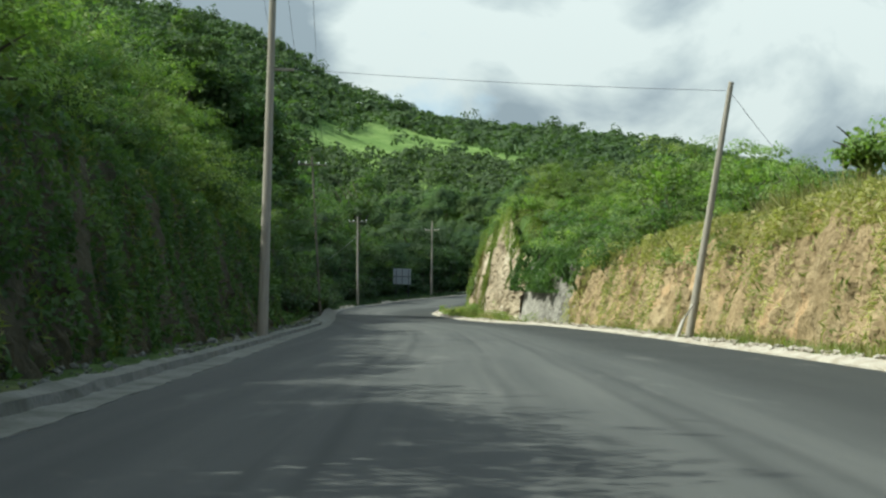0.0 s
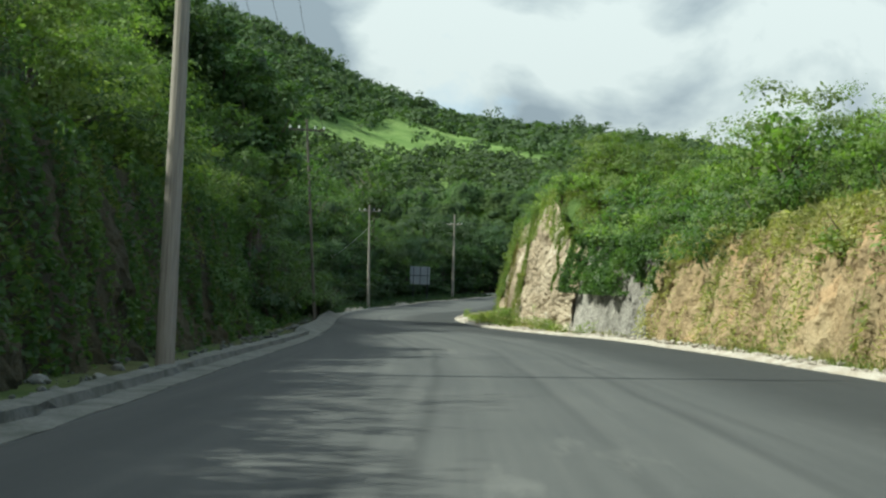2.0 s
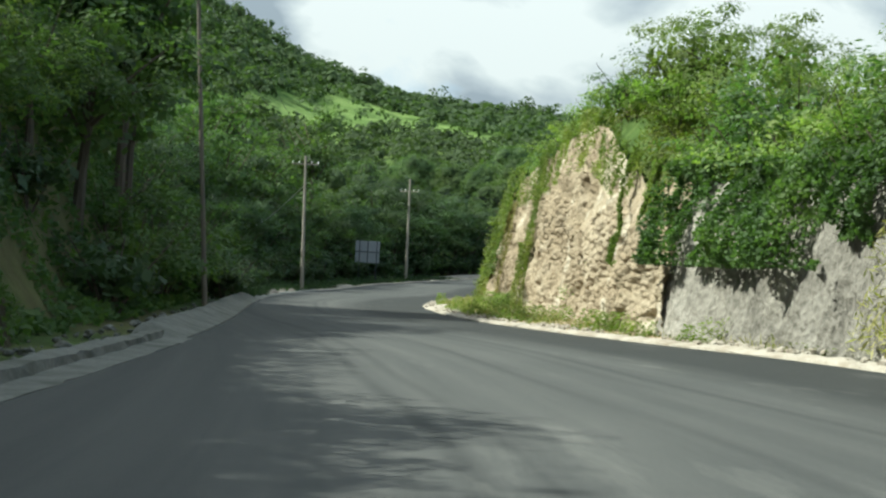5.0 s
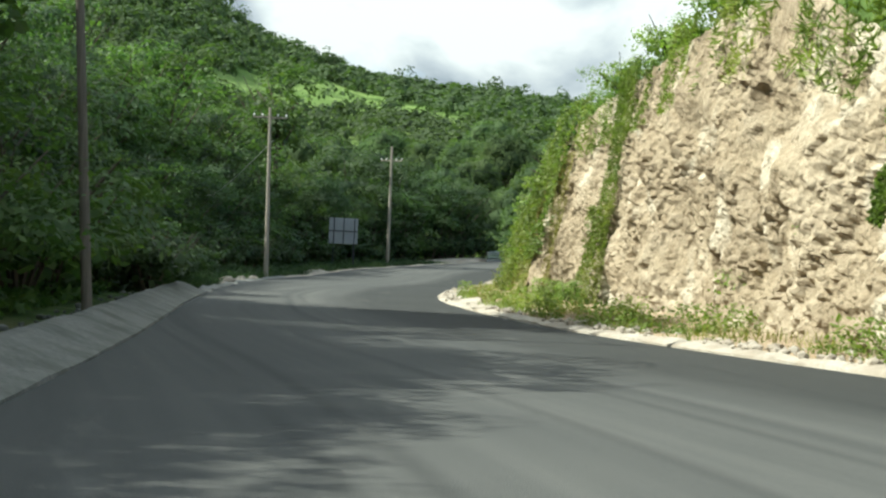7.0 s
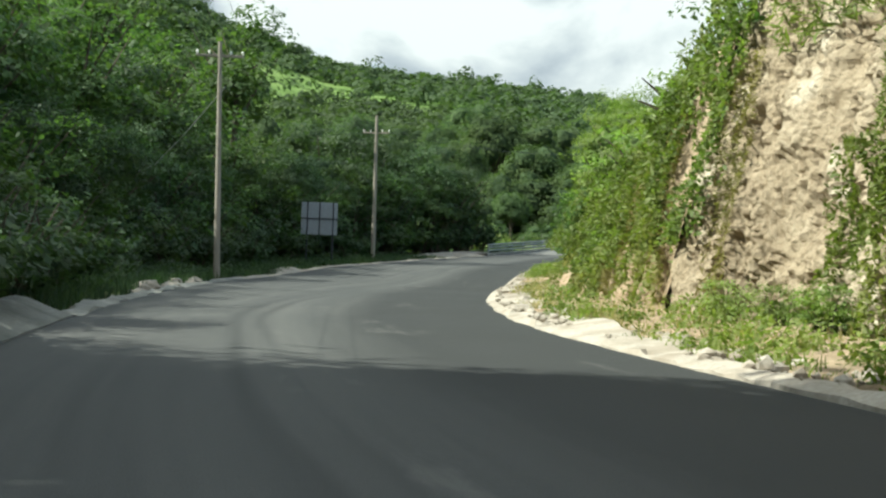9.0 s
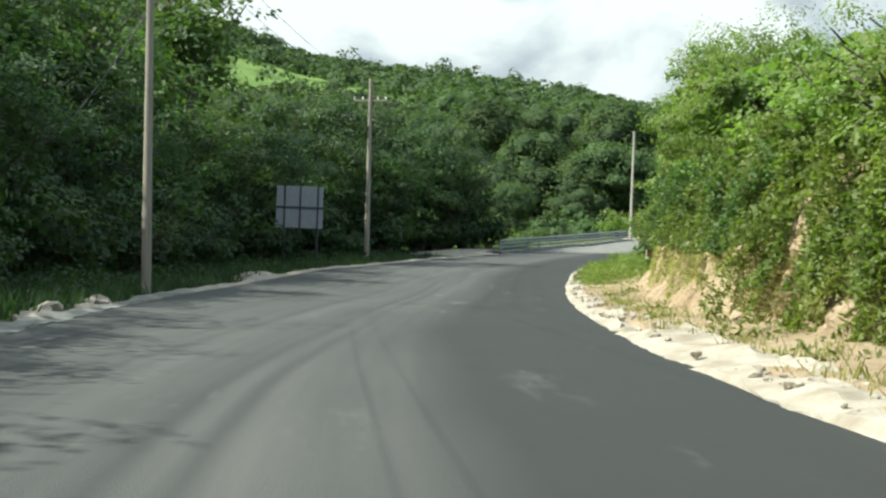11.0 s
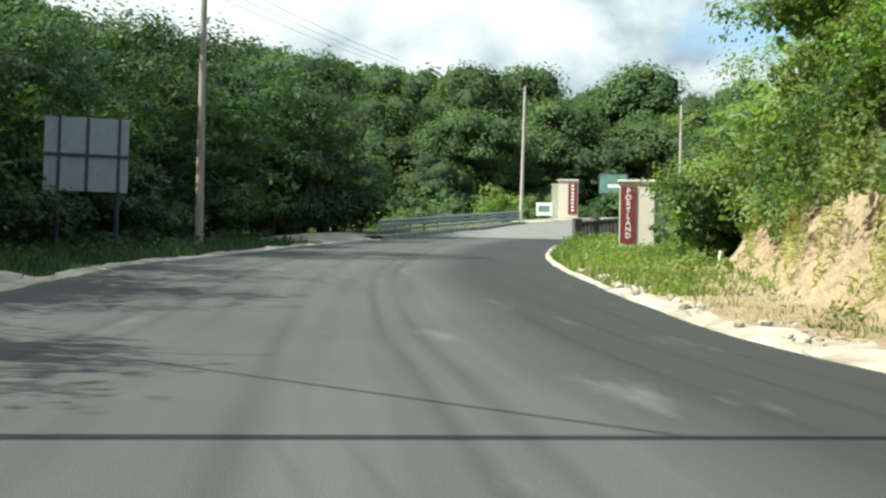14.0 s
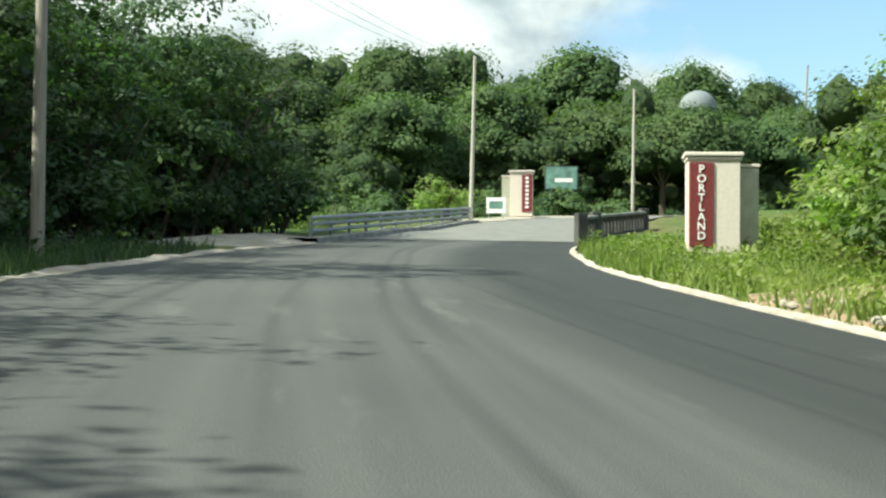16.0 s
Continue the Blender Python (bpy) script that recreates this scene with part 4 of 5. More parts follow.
def hill_spots(n, r0, r1, a0, a1, seed, gap=1.0):
    """Places on the hills by distance and bearing from the start, leaving the meadow open."""
    rng = np.random.default_rng(seed)
    out = []
    while len(out) < n:
        r, a = math.sqrt(rng.uniform(r0 * r0, r1 * r1)), rng.uniform(a0, a1)
        edge = noise.noise((a * 0.9, r * 0.02, 4.0))
        lo = np.interp(a, [-8.5, -7.5, -6, -4, -2, 0, 2, 4, 5], [640, 622, 616, 622, 668, 680, 655, 672, 700]) + 22 * edge
        hi = np.interp(a, [-8.5, -7.5, -6, -4, -2, 0, 2, 4, 5], [641, 650, 695, 745, 795, 775, 735, 712, 701]) + 22 * edge
        if lo < r < hi and rng.uniform() > 0.04:
            continue
        x, y = r * math.sin(radians(a)), r * math.cos(radians(a))
        if y > 345 or r > 350:
            out.append((x, y))
    return out


def slope_spots(n, y0, y1, o0, o1, seed):
    rng = np.random.default_rng(seed)
    x, y, _ = place(rng.uniform(y0, y1, n), rng.uniform(o0, o1, n), -1)
    return list(zip(x.tolist(), y.tolist()))


woods("slope_woods", slope_spots(230, 10, 206, 24, 60, 20), 3.6, 90, 0.24, "green woods high on the hillside above the road", 30, M_LEAF_WOOD, lobes=7)
woods("bridge_woods", [p for p in spots_in(160, -50, 125, 266, 335, 8) if not (28 < p[0] < 68 and p[1] < 280)] + [p for p in spots_in(45, -40, 6, 210, 262, 14) if p[0] < -10 or p[1] > 250] + spots_in(50, 46, 120, 200, 250, 10), 5.0, 150, 0.19, "dense green woods behind the bridge", 34, M_LEAF_WOOD, 1.1, 9)
woods("undergrowth", [p for p in spots_in(190, 10, 84, 254, 292, 5) if not (30 < p[0] < 48 and p[1] < 262)], 2.0, 90, 0.13, "light green undergrowth below the trees behind the bridge", 36, M_LEAF_WOOD, 0.9, 5)
woods("near_woods", hill_spots(700, 350, 470, -16, 34, 21), 4.6, 32, 0.5, "dense green woods at the foot of the hill", 31, M_LEAF_WOOD, lobes=5)
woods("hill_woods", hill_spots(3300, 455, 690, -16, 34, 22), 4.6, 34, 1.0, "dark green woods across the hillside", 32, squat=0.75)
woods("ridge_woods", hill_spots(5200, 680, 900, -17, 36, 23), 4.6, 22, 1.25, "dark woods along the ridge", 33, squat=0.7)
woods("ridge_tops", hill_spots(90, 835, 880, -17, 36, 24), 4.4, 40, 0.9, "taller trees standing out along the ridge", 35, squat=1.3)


# ---- leaf and grass cover ----
def face_cover(name, y0, y1, n, side, v0, v1, size, material, label, seed, thick=0.35, mask=0.0, foot=None, height=None, tall=1.0, aspect=0.55):
    """Creepers over a steep face: leaves in patches, side 1 on the cut, side -1 on the bank."""
    rng = np.random.default_rng(seed)
    y, v = rng.uniform(y0, y1, 6 * n), rng.uniform(v0, v1, 6 * n)
    keep = []
    for i in range(6 * n):
        if noise.noise((y[i] * 0.55, v[i] * 2.2 * tall, seed * 1.7)) + 0.5 * noise.noise((y[i] * 1.7, v[i] * 5.0 * tall, seed)) >= mask:
            keep.append(i)
            if len(keep) == n:
                break
    y, v = y[keep], v[keep]
    swell = np.array([max(0.0, 0.45 + 0.9 * noise.noise((a * 0.75, b * 2.6, seed + 7.0)) + 0.35 * noise.noise((a * 2.1, b * 7.0, seed + 9.0))) for a, b in zip(y, v)])
    lift = thick * swell * rng.uniform(0.55, 1.0, len(y))
    if foot is None:
        h = height or np.interp(y, *FACE_HT)
        x, q, z = place(y, (np.interp(y, *FACE_OFF) if side > 0 else 2.5) + 1.1 * v ** 1.2 - 0.12 - lift, side)
        pts = np.c_[x, q, z + v * h]
    else:
        x, q, z = place(y, foot + 4.2 * v, -1)
        pts = np.c_[x, q, ground_z(x, q) + lift]
    ob = new(name, quads_mesh(name, leaves(np.array(pts), size, rng, 0.25, aspect), material))
    return tagged(ob, label, "creepers", kind="stuff")


def grass(name, y0, y1, o0, o1, side, n, tall, material, label, seed, mask=-1.0, wide=0.022):
    """Blades of grass beside the road."""
    rng = np.random.default_rng(seed)
    y, o = rng.uniform(y0, y1, n), rng.uniform(o0, o1, n)
    pick = np.array([noise.noise((a * 0.5, b * 0.8, seed)) > mask for a, b in zip(y, o)])
    y, o = y[pick], o[pick]
    n = len(y)
    x, q, _ = place(y, o, side)
    z = ground_z(x, q)
    c = np.c_[x, q, z - 0.03]
    lump = np.array([0.6 + 0.8 * abs(noise.noise((a * 0.9, b * 1.1, seed + 3.0))) for a, b in zip(y, o)])
    h = tall * rng.uniform(0.5, 1.2, n) * lump
    a = rng.uniform(0, 6.28, n)
    side_v = np.c_[np.cos(a), np.sin(a), 0 * a] * (wide * rng.uniform(0.6, 1.4, n))[:, None]
    lean = rng.normal(size=(n, 3)) * (0.35 * h)[:, None]
    lean[:, 2] = h
    ob = new(name, quads_mesh(name, np.stack([c - side_v, c + side_v, c + lean + side_v * 0.25, c + lean - side_v * 0.25], 1), material))
    return tagged(ob, label, "grass", kind="stuff")


face_cover("bank_creepers", 66, 112, 14000, -1, 0.0, 1.0, 0.12, M_LEAF, "dark creepers and weeds over the shaded bank", 41, 0.6, -0.25, 2.3)
face_cover("earth_creepers", -4, 72, 27000, -1, 0.0, 1.1, 0.095, M_LEAF, "dark creepers hanging over the shaded earth bank", 40, 0.6, -0.15, height=4.6, tall=0.4)
face_cover("earth_weeds", -4, 72, 9000, -1, 0.0, 1.05, 0.13, M_GRASS, "dry weeds on the shaded earth bank", 39, 0.35, 0.08, height=4.6, tall=0.35, aspect=0.16)
face_cover("cut_creepers", 14, 74, 3200, 1, 0.0, 1.0, 0.142, M_GRASS, "yellow-green weeds on the clay cutting", 42, 0.30, 0.16, tall=0.35, aspect=0.16)
face_cover("cut_dry_weeds", 14, 74, 8500, 1, 0.05, 1.05, 0.133, M_DRYGRASS, "dry weeds on the clay cutting", 46, 0.30, 0.02, tall=0.35, aspect=0.16)
face_cover("cut_fringe", 14, 74, 8000, 1, 0.78, 1.08, 0.162, M_DRYGRASS, "dry weeds hanging over the edge of the cutting", 49, 0.35, -0.2, aspect=0.16)
face_cover("bluff_creepers", 84, 116, 3500, 1, 0.74, 1.06, 0.162, M_GRASS, "dry weeds hanging from the top of the bluff", 43, 0.3, 0.0, aspect=0.16)
face_cover("bluff_vines", 85.4, 89.2, 5000, 1, 0.42, 1.12, 0.075, M_LEAF_LIGHT, "light green vines hanging down the bluff", 50, 0.5, -0.05, tall=0.4)
face_cover("bluff_end_scrub", 108.8, 112.0, 3000, 1, 0.0, 0.45, 0.065, M_GRASS, "green scrub growing up a cleft in the bluff", 56, 0.9, -0.1, tall=0.4)
face_cover("bluff_end_creepers", 109.0, 111.6, 4200, 1, 0.0, 1.05, 0.123, M_GRASS, "strip of dry creepers down the bluff", 47, 0.4, -0.2, tall=0.3, aspect=0.16)
face_cover("cliff_creepers", 116.6, 138, 11500, 1, 0.26, 1.08, 0.08, M_LEAF_LIGHT, "light green creepers hanging down the cliff", 44, 0.9, 0.0, tall=0.3)
face_cover("cliff_vines", 115.8, 140, 10000, 1, 0.05, 1.08, 0.10, M_GRASS, "yellow-green vines hanging down the cliff", 57, 1.1, 0.06, tall=0.3, aspect=0.35)
face_cover("cliff_dry_stems", 116, 140, 13000, 1, 0.0, 0.8, 0.114, M_DRYGRASS, "dry stems and grass on the cliff", 58, 0.35, 0.0, tall=0.3, aspect=0.16)
face_cover("soil_creepers", 136, 181, 40000, 1, 0.50, 1.3, 0.07, M_LEAF_LIGHT, "thick light green creepers above the bare soil", 48, 1.2, -0.15, tall=0.5)
face_cover("soil_vines", 138, 181, 9000, 1, 0.46, 1.1, 0.075, M_LEAF, "green vines above the bare soil", 59, 1.4, 0.1, tall=0.3)
face_cover("soil_grass", 136, 180, 9000, 1, 0.0, 0.5, 0.104, M_DRYGRASS, "dry grass on the bare soil bank", 60, 0.2, 0.05, tall=0.5, aspect=0.16)
face_cover("wall_creepers", 72, 85, 15000, 1, 0.46, 1.1, 0.08, M_LEAF, "leaves hanging over the grey wall", 45, 1.3, -0.15, tall=0.5)
grass("verge_grass", 10, 122, 0.5, 3.2, 1, 26000, 0.30, M_GRASS, "yellow-green grass between the kerb and the rock", 51, 0.05)
grass("verge_dry_grass", 10, 122, 0.9, 3.6, 1, 22000, 0.48, M_DRYGRASS, "tall dry grass at the foot of the rock", 68, 0.12)
grass("cut_top_grass", 12, 66, 3.2, 7.5, 1, 18000, 1.1, M_DRYGRASS, "tall dry grass along the top of the cutting", 52, -0.2)
grass("cut_top_weeds", 12, 70, 3.2, 8.0, 1, 11000, 0.9, M_GRASS, "tall green grass along the top of the cutting", 53, -0.2)
grass("bend_grass", 118, 172, 1.1, 3.4, 1, 15000, 0.30, M_GRASS, "grass at the foot of the green cliff", 54, 0.0)
grass("bend_dry_grass", 116, 174, 0.7, 3.6, 1, 14000, 0.34, M_DRYGRASS, "dry yellow grass at the foot of the green cliff", 67, 0.0)
grass("sign_grass", 166, 206, 0.25, 11.0, 1, 26000, 0.48, M_FRESH, "rank green grass round the entrance pillar", 55, -0.4, 0.028)
grass("shade_grass", 116, 195, 0.5, 6.0, -1, 26000, 0.45, M_LEAF_SHADE, "verge grass with shade put into its dark colour", 56, -0.3, 0.026)


def weeds(name, y0, y1, o0, o1, side, n, tall, size, material, label, seed, mask):
    """Low leafy weeds on the ground beside the road."""
    rng = np.random.default_rng(seed)
    y, o = rng.uniform(y0, y1, n), rng.uniform(o0, o1, n)
    high = np.array([noise.noise((a * 0.45, b * 0.6, seed)) + 0.4 * noise.noise((a * 1.6, b * 1.9, seed)) - mask for a, b in zip(y, o)])
    y, o, high = y[high > 0], o[high > 0], high[high > 0]
    x, q, _ = place(y, o, side)
    p = np.c_[x, q, ground_z(x, q) + np.minimum(1, high * 2.5) * tall * rng.uniform(0.1, 1, len(y))]
    ob = new(name, quads_mesh(name, leaves(p, size, rng, 0.4, 0.5), material))
    return tagged(ob, label, "weeds", kind="stuff")


weeds("sign_weeds", 166, 202, 0.6, 12, 1, 76000, 0.7, 0.065, M_FRESH, "light green leafy weeds round the entrance pillar", 61, -0.05)
weeds("bank_weeds", 180, 211, 4.5, 24, 1, 40000, 1.0, 0.10, M_FRESH, "tall rank weeds on the slope behind the pillar", 69, -0.25)
weeds("verge_weeds", 12, 122, 0.9, 3.6, 1, 16000, 0.45, 0.06, M_GRASS, "low weeds at the foot of the rock", 62, 0.1)
weeds("bluff_foot_weeds", 80, 119, 0.55, 2.6, 1, 30000, 0.75, 0.055, M_FRESH, "green weeds along the foot of the bluff", 72, 0.0)
weeds("bend_weeds", 119, 170, 1.2, 3.4, 1, 12000, 0.5, 0.07, M_GRASS, "low weeds at the foot of the cliff", 63, 0.1)
weeds("bluff_top_weeds", 82, 124, 4.6, 8.5, 1, 16000, 0.8, 0.075, M_GRASS, "yellow-green weeds on top of the bluff", 65, -0.3)
weeds("bluff_edge_weeds", 82, 93, 2.9, 5.4, 1, 12000, 0.7, 0.07, M_GRASS, "green weeds along the edge of the bluff", 75, -0.4)
weeds("soil_weeds", 140, 170, 1.6, 4.2, 1, 9000, 0.3, 0.06, M_GRASS, "thin weeds on the bare soil", 66, 0.15)
weeds("shade_weeds", 106, 193, 1.2, 7.0, -1, 26000, 0.7, 0.085, M_LEAF_SHADE, "verge weeds with shade put into their dark colour", 64, -0.1)


# ---- poles and wires ----
def utility_pole(x, y, top, z0, z1, radius, material, label, arm=None, arm_z=0.6):
    """A wooden pole from (x, y, z0) to (*top, z1), with a cross-arm and insulators if arm gives its bearing in degrees."""
    root = empty("utility_pole", Matrix.Translation((x, y, z0)), label, "pole", "utility poles along the road")
    d = Vector((top[0] - x, top[1] - y, z1 - z0))
    part("shaft", tube([-0.05 * d, 0.25 * d, 0.6 * d, d], [radius * 1.15, radius, radius * 0.85, radius * 0.7], 14), material, root)
    if arm is not None:
        c = d * (1 - arm_z / d.length)
        turn = Matrix.Rotation(radians(arm), 4, "Z")
        beam = part("cross_arm", box(2.0, 0.09, 0.11, c, 0.012, turn), material, root, "weathered timber cross-arm")
        for k in (-0.95, -0.45, 0.45, 0.95):
            q = c + turn @ Vector((k, 0, 0.06))
            part("insulator", tube([q, q + Vector((0, 0, 0.08)), q + Vector((0, 0, 0.16))], [0.03, 0.055, 0.035], 8), M_WHITE, beam, "white ceramic insulator")
    return root


tall_pole = utility_pole(-5.47, 45.1, (-5.5, 45.1), 1.9, 14.6, 0.165, M_POLE, "tall weathered wooden pole beside the kerb", 20, 0.4)
part("bracket", box(0.75, 0.08, 0.10, (0.42, 0, 9.22), 0.01), M_POLE, tall_pole, "short timber bracket")
utility_pole(-8.15, 92.8, (-9.1, 92.8), 3.6, 15.0, 0.085, M_POLE_DARK, "weathered wooden pole half hidden in foliage", 10)
utility_pole(-9.30, 147.0, (-9.58, 147.0), 6.2, 16.15, 0.125, M_POLE, "brown wooden pole at the edge of the thicket", 0)
utility_pole(-1.65, 188.2, (-1.75, 188.2), 8.8, 19.75, 0.15, M_POLE, "wooden pole near the sign board", -15, 1.3)
utility_pole(26.1, 236.6, (26.25, 236.6), 13.0, 24.65, 0.14, M_POLE_PALE, "pale wooden pole at the end of the bridge")
utility_pole(54.6, 270.0, (54.7, 270.0), 17.5, 29.9, 0.16, M_POLE_PALE, "pale wooden pole beyond the bridge")
utility_pole(107.0, 320.0, (108.2, 320.0), 24.0, 45.2, 0.2, M_POLE, "distant wooden pole among the trees")
utility_pole(9.12, 45.5, (10.5, 45.5), 2.3, 11.1, 0.13, M_POLE, "leaning wooden pole at the foot of the cutting")


def guy_stub():
    root = empty("guy_stub", Matrix.Translation((8.4, 44.0, 2.1)), "pale timber stub bracing the leaning pole", "stub")
    part("stub", tube([(0, 0, 0), (0.3, 0.5, 0.6), (0.75, 1.2, 1.2)], [0.07, 0.065, 0.06], 8), M_POLE_PALE, root)


guy_stub()


def cable(a, b, sag, label, radius=0.008):
    a, b = Vector(a), Vector(b)
    pts = [a.lerp(b, i / 16) - Vector((0, 0, sag * 4 * (i / 16) * (1 - i / 16))) for i in range(17)]
    ob = empty("cable", Matrix.Translation(a), label, "cable", "overhead cables")
    part("strand", tube([p - a for p in pts], radius, 5), M_WIRE, ob)


for k in (-0.9, 0.0, 0.9):
    cable((-5.05 + k, 45.1, 14.3), (-9.1 + k, 92.8, 14.7), 0.7, "black overhead cable between two poles")
    cable((-9.1 + k, 92.8, 14.7), (-9.2 + k, 147, 16.0), 0.8, "black overhead cable between two poles")
    cable((-9.2 + k, 147, 16.0), (-1.4 + k, 188.2, 18.8), 0.7, "black overhead cable between two poles")
    cable((-1.4 + k, 188.2, 18.8), (26.0 + k, 236.6, 24.3), 0.9, "black overhead cable between two poles")
    cable((-4.6 + k, 2.0, 12.6), (-5.05 + k, 45.1, 14.3), 0.5, "black overhead cable between two poles")
cable((-4.75, 45.1, 11.15), (10.3, 45.5, 10.8), 0.10, "black overhead cable across the road")
cable((10.35, 45.5, 10.9), (13.4, 46.2, 7.4), 0.03, "black stay cable from the leaning pole into the bushes")


cable((-8.9, 92.8, 8.4), (-9.3, 147.0, 11.9), 0.2, "low black telephone cable between two poles", 0.004)
cable((-8.9, 92.8, 8.0), (-9.3, 147.0, 11.5), 0.25, "low black telephone cable between two poles", 0.004)


def stay_wire():
    """A slack pale wire from the pole back into the trees, with two white insulators at its end."""
    a, b = Vector((-9.3, 147.0, 14.2)), Vector((-14.1, 159.1, 11.75))
    root = empty("stay_wire", Matrix.Translation(a), "pale stay wire with white insulators running into the trees", "cable")
    d = b - a
    part("strand", tube([Vector(), d * 0.5 - Vector((0, 0, 0.12)), d], 0.028, 6), M_STEEL, root)
    for k in (Vector((0.25, 0.1, 0.45)), Vector((-0.55, 0, 0.1))):
        part("insulator", tube([d, d + k * 0.5, d + k], [0.05, 0.10, 0.06], 8), M_WHITE, root, "white insulator")


stay_wire()


# ---- sign board, seen from behind ----
def sign_board():
    root = empty("sign_board", Matrix.Translation((-5.57, 179.0, 8.4)), "large road sign seen from behind, grey with a dark frame", "sign")
    part("panel", box(2.4, 0.04, 2.16, (0, 0, 2.82), 0.006), M_SIGNBACK, root)
    for x in (-0.78, 0.02, 0.92):
        part("stiffener", box(0.09, 0.06, 2.16, (x, -0.05, 2.82), 0.008), M_SIGNBAR, root)
    part("stiffener", box(2.4, 0.06, 0.08, (0, -0.055, 2.80), 0.008), M_SIGNBAR, root)
    for x in (-0.78, 0.92):
        part("post", tube([(x, 0.12, -0.6), (x, 0.12, 3.7)], 0.06, 10), M_SIGNBAR, root)


sign_board()


def marker_post():
    root = empty("marker_post", Matrix.Translation((11.6, 172.75, ground_at(11.6, 172.75) - 0.05)), "short white marker post leaning in the grass", "post")
    part("shaft", box(0.09, 0.07, 0.75, (0.03, 0, 0.37), 0.01, Matrix.Rotation(radians(8), 4, "Y")), M_WHITE, root)
    part("foot", box(0.16, 0.14, 0.1, (0, 0, 0.03), 0.015), M_CONCRETE, root)


marker_post()


# ---- entrance pillars ----
def letter_mesh(ch, size):
    cu = bpy.data.curves.new("letter", "FONT")
    cu.body, cu.size, cu.extrude, cu.align_x, cu.offset = ch, size, 0.012, "CENTER", 0.004
    tmp = new("letter", cu)
    me = bpy.data.meshes.new_from_object(tmp)
    bpy.data.objects.remove(tmp)
    return me


def pillar(name, at, yaw, flip, word, label):
    """A stucco gate pillar: front towards its own -y, a maroon panel on one half, a cap, a plinth, and a lower wing."""
    root = empty(name, Matrix.Translation(at) @ pose(0, 0, 0, 0, 0, yaw), label, "pillar", "entrance pillars")
    shaft = part("shaft", box(1.44, 0.8, 2.75, (0, 0.4, 1.07), 0.02), M_PILLAR, root)
    part("cap", box(1.62, 0.98, 0.12, (0, 0.4, 2.56), 0.03), M_PILLAR, shaft)
    part("moulding", box(1.52, 0.88, 0.10, (0, 0.4, 2.44), 0.03), M_PILLAR, shaft)
    name_panel = part("panel", box(0.66, 0.05, 2.34, (-0.35 * flip, -0.02, 1.16), 0.008), M_RED, root, "maroon name panel")
    wing = part("wing", box(0.56, 0.5, 2.55, (0.99 * flip, 0.62, 0.98), 0.015), M_WING, root, "lower side wing of grey-green stone")
    part("wing_cap", box(0.64, 0.58, 0.08, (0.99 * flip, 0.62, 2.29), 0.015), M_PILLAR, wing)
    for i, ch in enumerate(word or "--------"):
        z = 2.06 - i * 0.265
        if word:
            me = letter_mesh(ch, 0.31)
            me.materials.append(M_WHITE)
            ob = new("letter", me)
            ob.parent = name_panel
            ob.matrix_basis = pose(-0.35 * flip, -0.055, z - 0.02, 90, 0, 0)
        else:
            part("bar", box(0.2, 0.02, 0.15, (-0.35 * flip, -0.055, z + 0.08), 0.004), M_WHITE, name_panel)
    return root


M_WING = plain_material("grey_green_stone", (0.36, 0.36, 0.29), 0.9, vary=0.15, scale=4)
pillar("entrance_pillar", (16.28, 189.85, 9.9), -24, 1, "PORTLAND", "cream entrance pillar with a maroon name panel, in grass")
pillar("entrance_pillar", (32.6, 244.0, 15.4), -24, -1, "", "cream entrance pillar with a maroon panel beyond the bridge").scale = (1.12, 1.12, 1.12)


def notice_box():
    root = empty("notice_board", Matrix.Translation((29.25, 240.3, 14.5)) @ pose(0, 0, 0, 0, 0, -24), "small white notice board on two short legs", "sign")
    part("board", box(1.3, 0.06, 1.05, (0, 0, 0.92), 0.012), M_WHITE, root)
    part("picture", box(0.9, 0.015, 0.5, (0, -0.04, 0.95), 0.003), M_BILL, root, "faded teal print")
    for x in (-0.5, 0.5):
        part("leg", box(0.07, 0.07, 0.7, (x, 0.05, 0.2), 0.006), M_STEEL, root)


notice_box()


def billboard():
    root = empty("billboard", Matrix.Translation((45.0, 265.0, 17.0)) @ pose(0, 0, 0, 0, 0, -20), "teal billboard on two posts before the trees", "billboard")
    part("frame", box(3.0, 0.10, 2.16, (0, 0.04, 3.4), 0.02), M_SIGNBAR, root)
    part("print", box(2.8, 0.04, 1.96, (0, -0.03, 3.4), 0.006), M_BILL, root, "faded teal and green print")
    part("band", box(1.6, 0.012, 0.35, (0.2, -0.06, 3.2), 0.002), M_WHITE, root, "pale lettering band")
    for x in (-1.0, 1.0):
        part("post", tube([(x, 0.15, -0.8), (x, 0.15, 3.3)], 0.08, 10), M_STEEL, root)


billboard()


def water_tank():
    """A round tank with a domed roof; only the dome rises over the woods."""
    x, y = 69.6, 284.0
    g = ground_at(x, y)
    root = empty("water_tank", Matrix.Translation((x, y, g)), "pale grey water tank with a domed roof behind the trees", "tank")
    top = 31.0 - g
    part("wall", tube([(0, 0, -0.3), (0, 0, top)], 1.95, 32), M_TANK, root)
    part("dome", tube([(0, 0, top + 2.0 * math.sin(a)) for a in np.linspace(0, 1.5, 9)], [2.05 * math.cos(a) for a in np.linspace(0, 1.5, 9)], 32), M_TANK, root)
    part("rim", tube([(0, 0, top - 0.12), (0, 0, top + 0.06)], 2.12, 32), M_TANK, root)


M_TANK = plain_material("pale_tank_paint", (0.17, 0.19, 0.20), 0.85, vary=0.12)
water_tank()


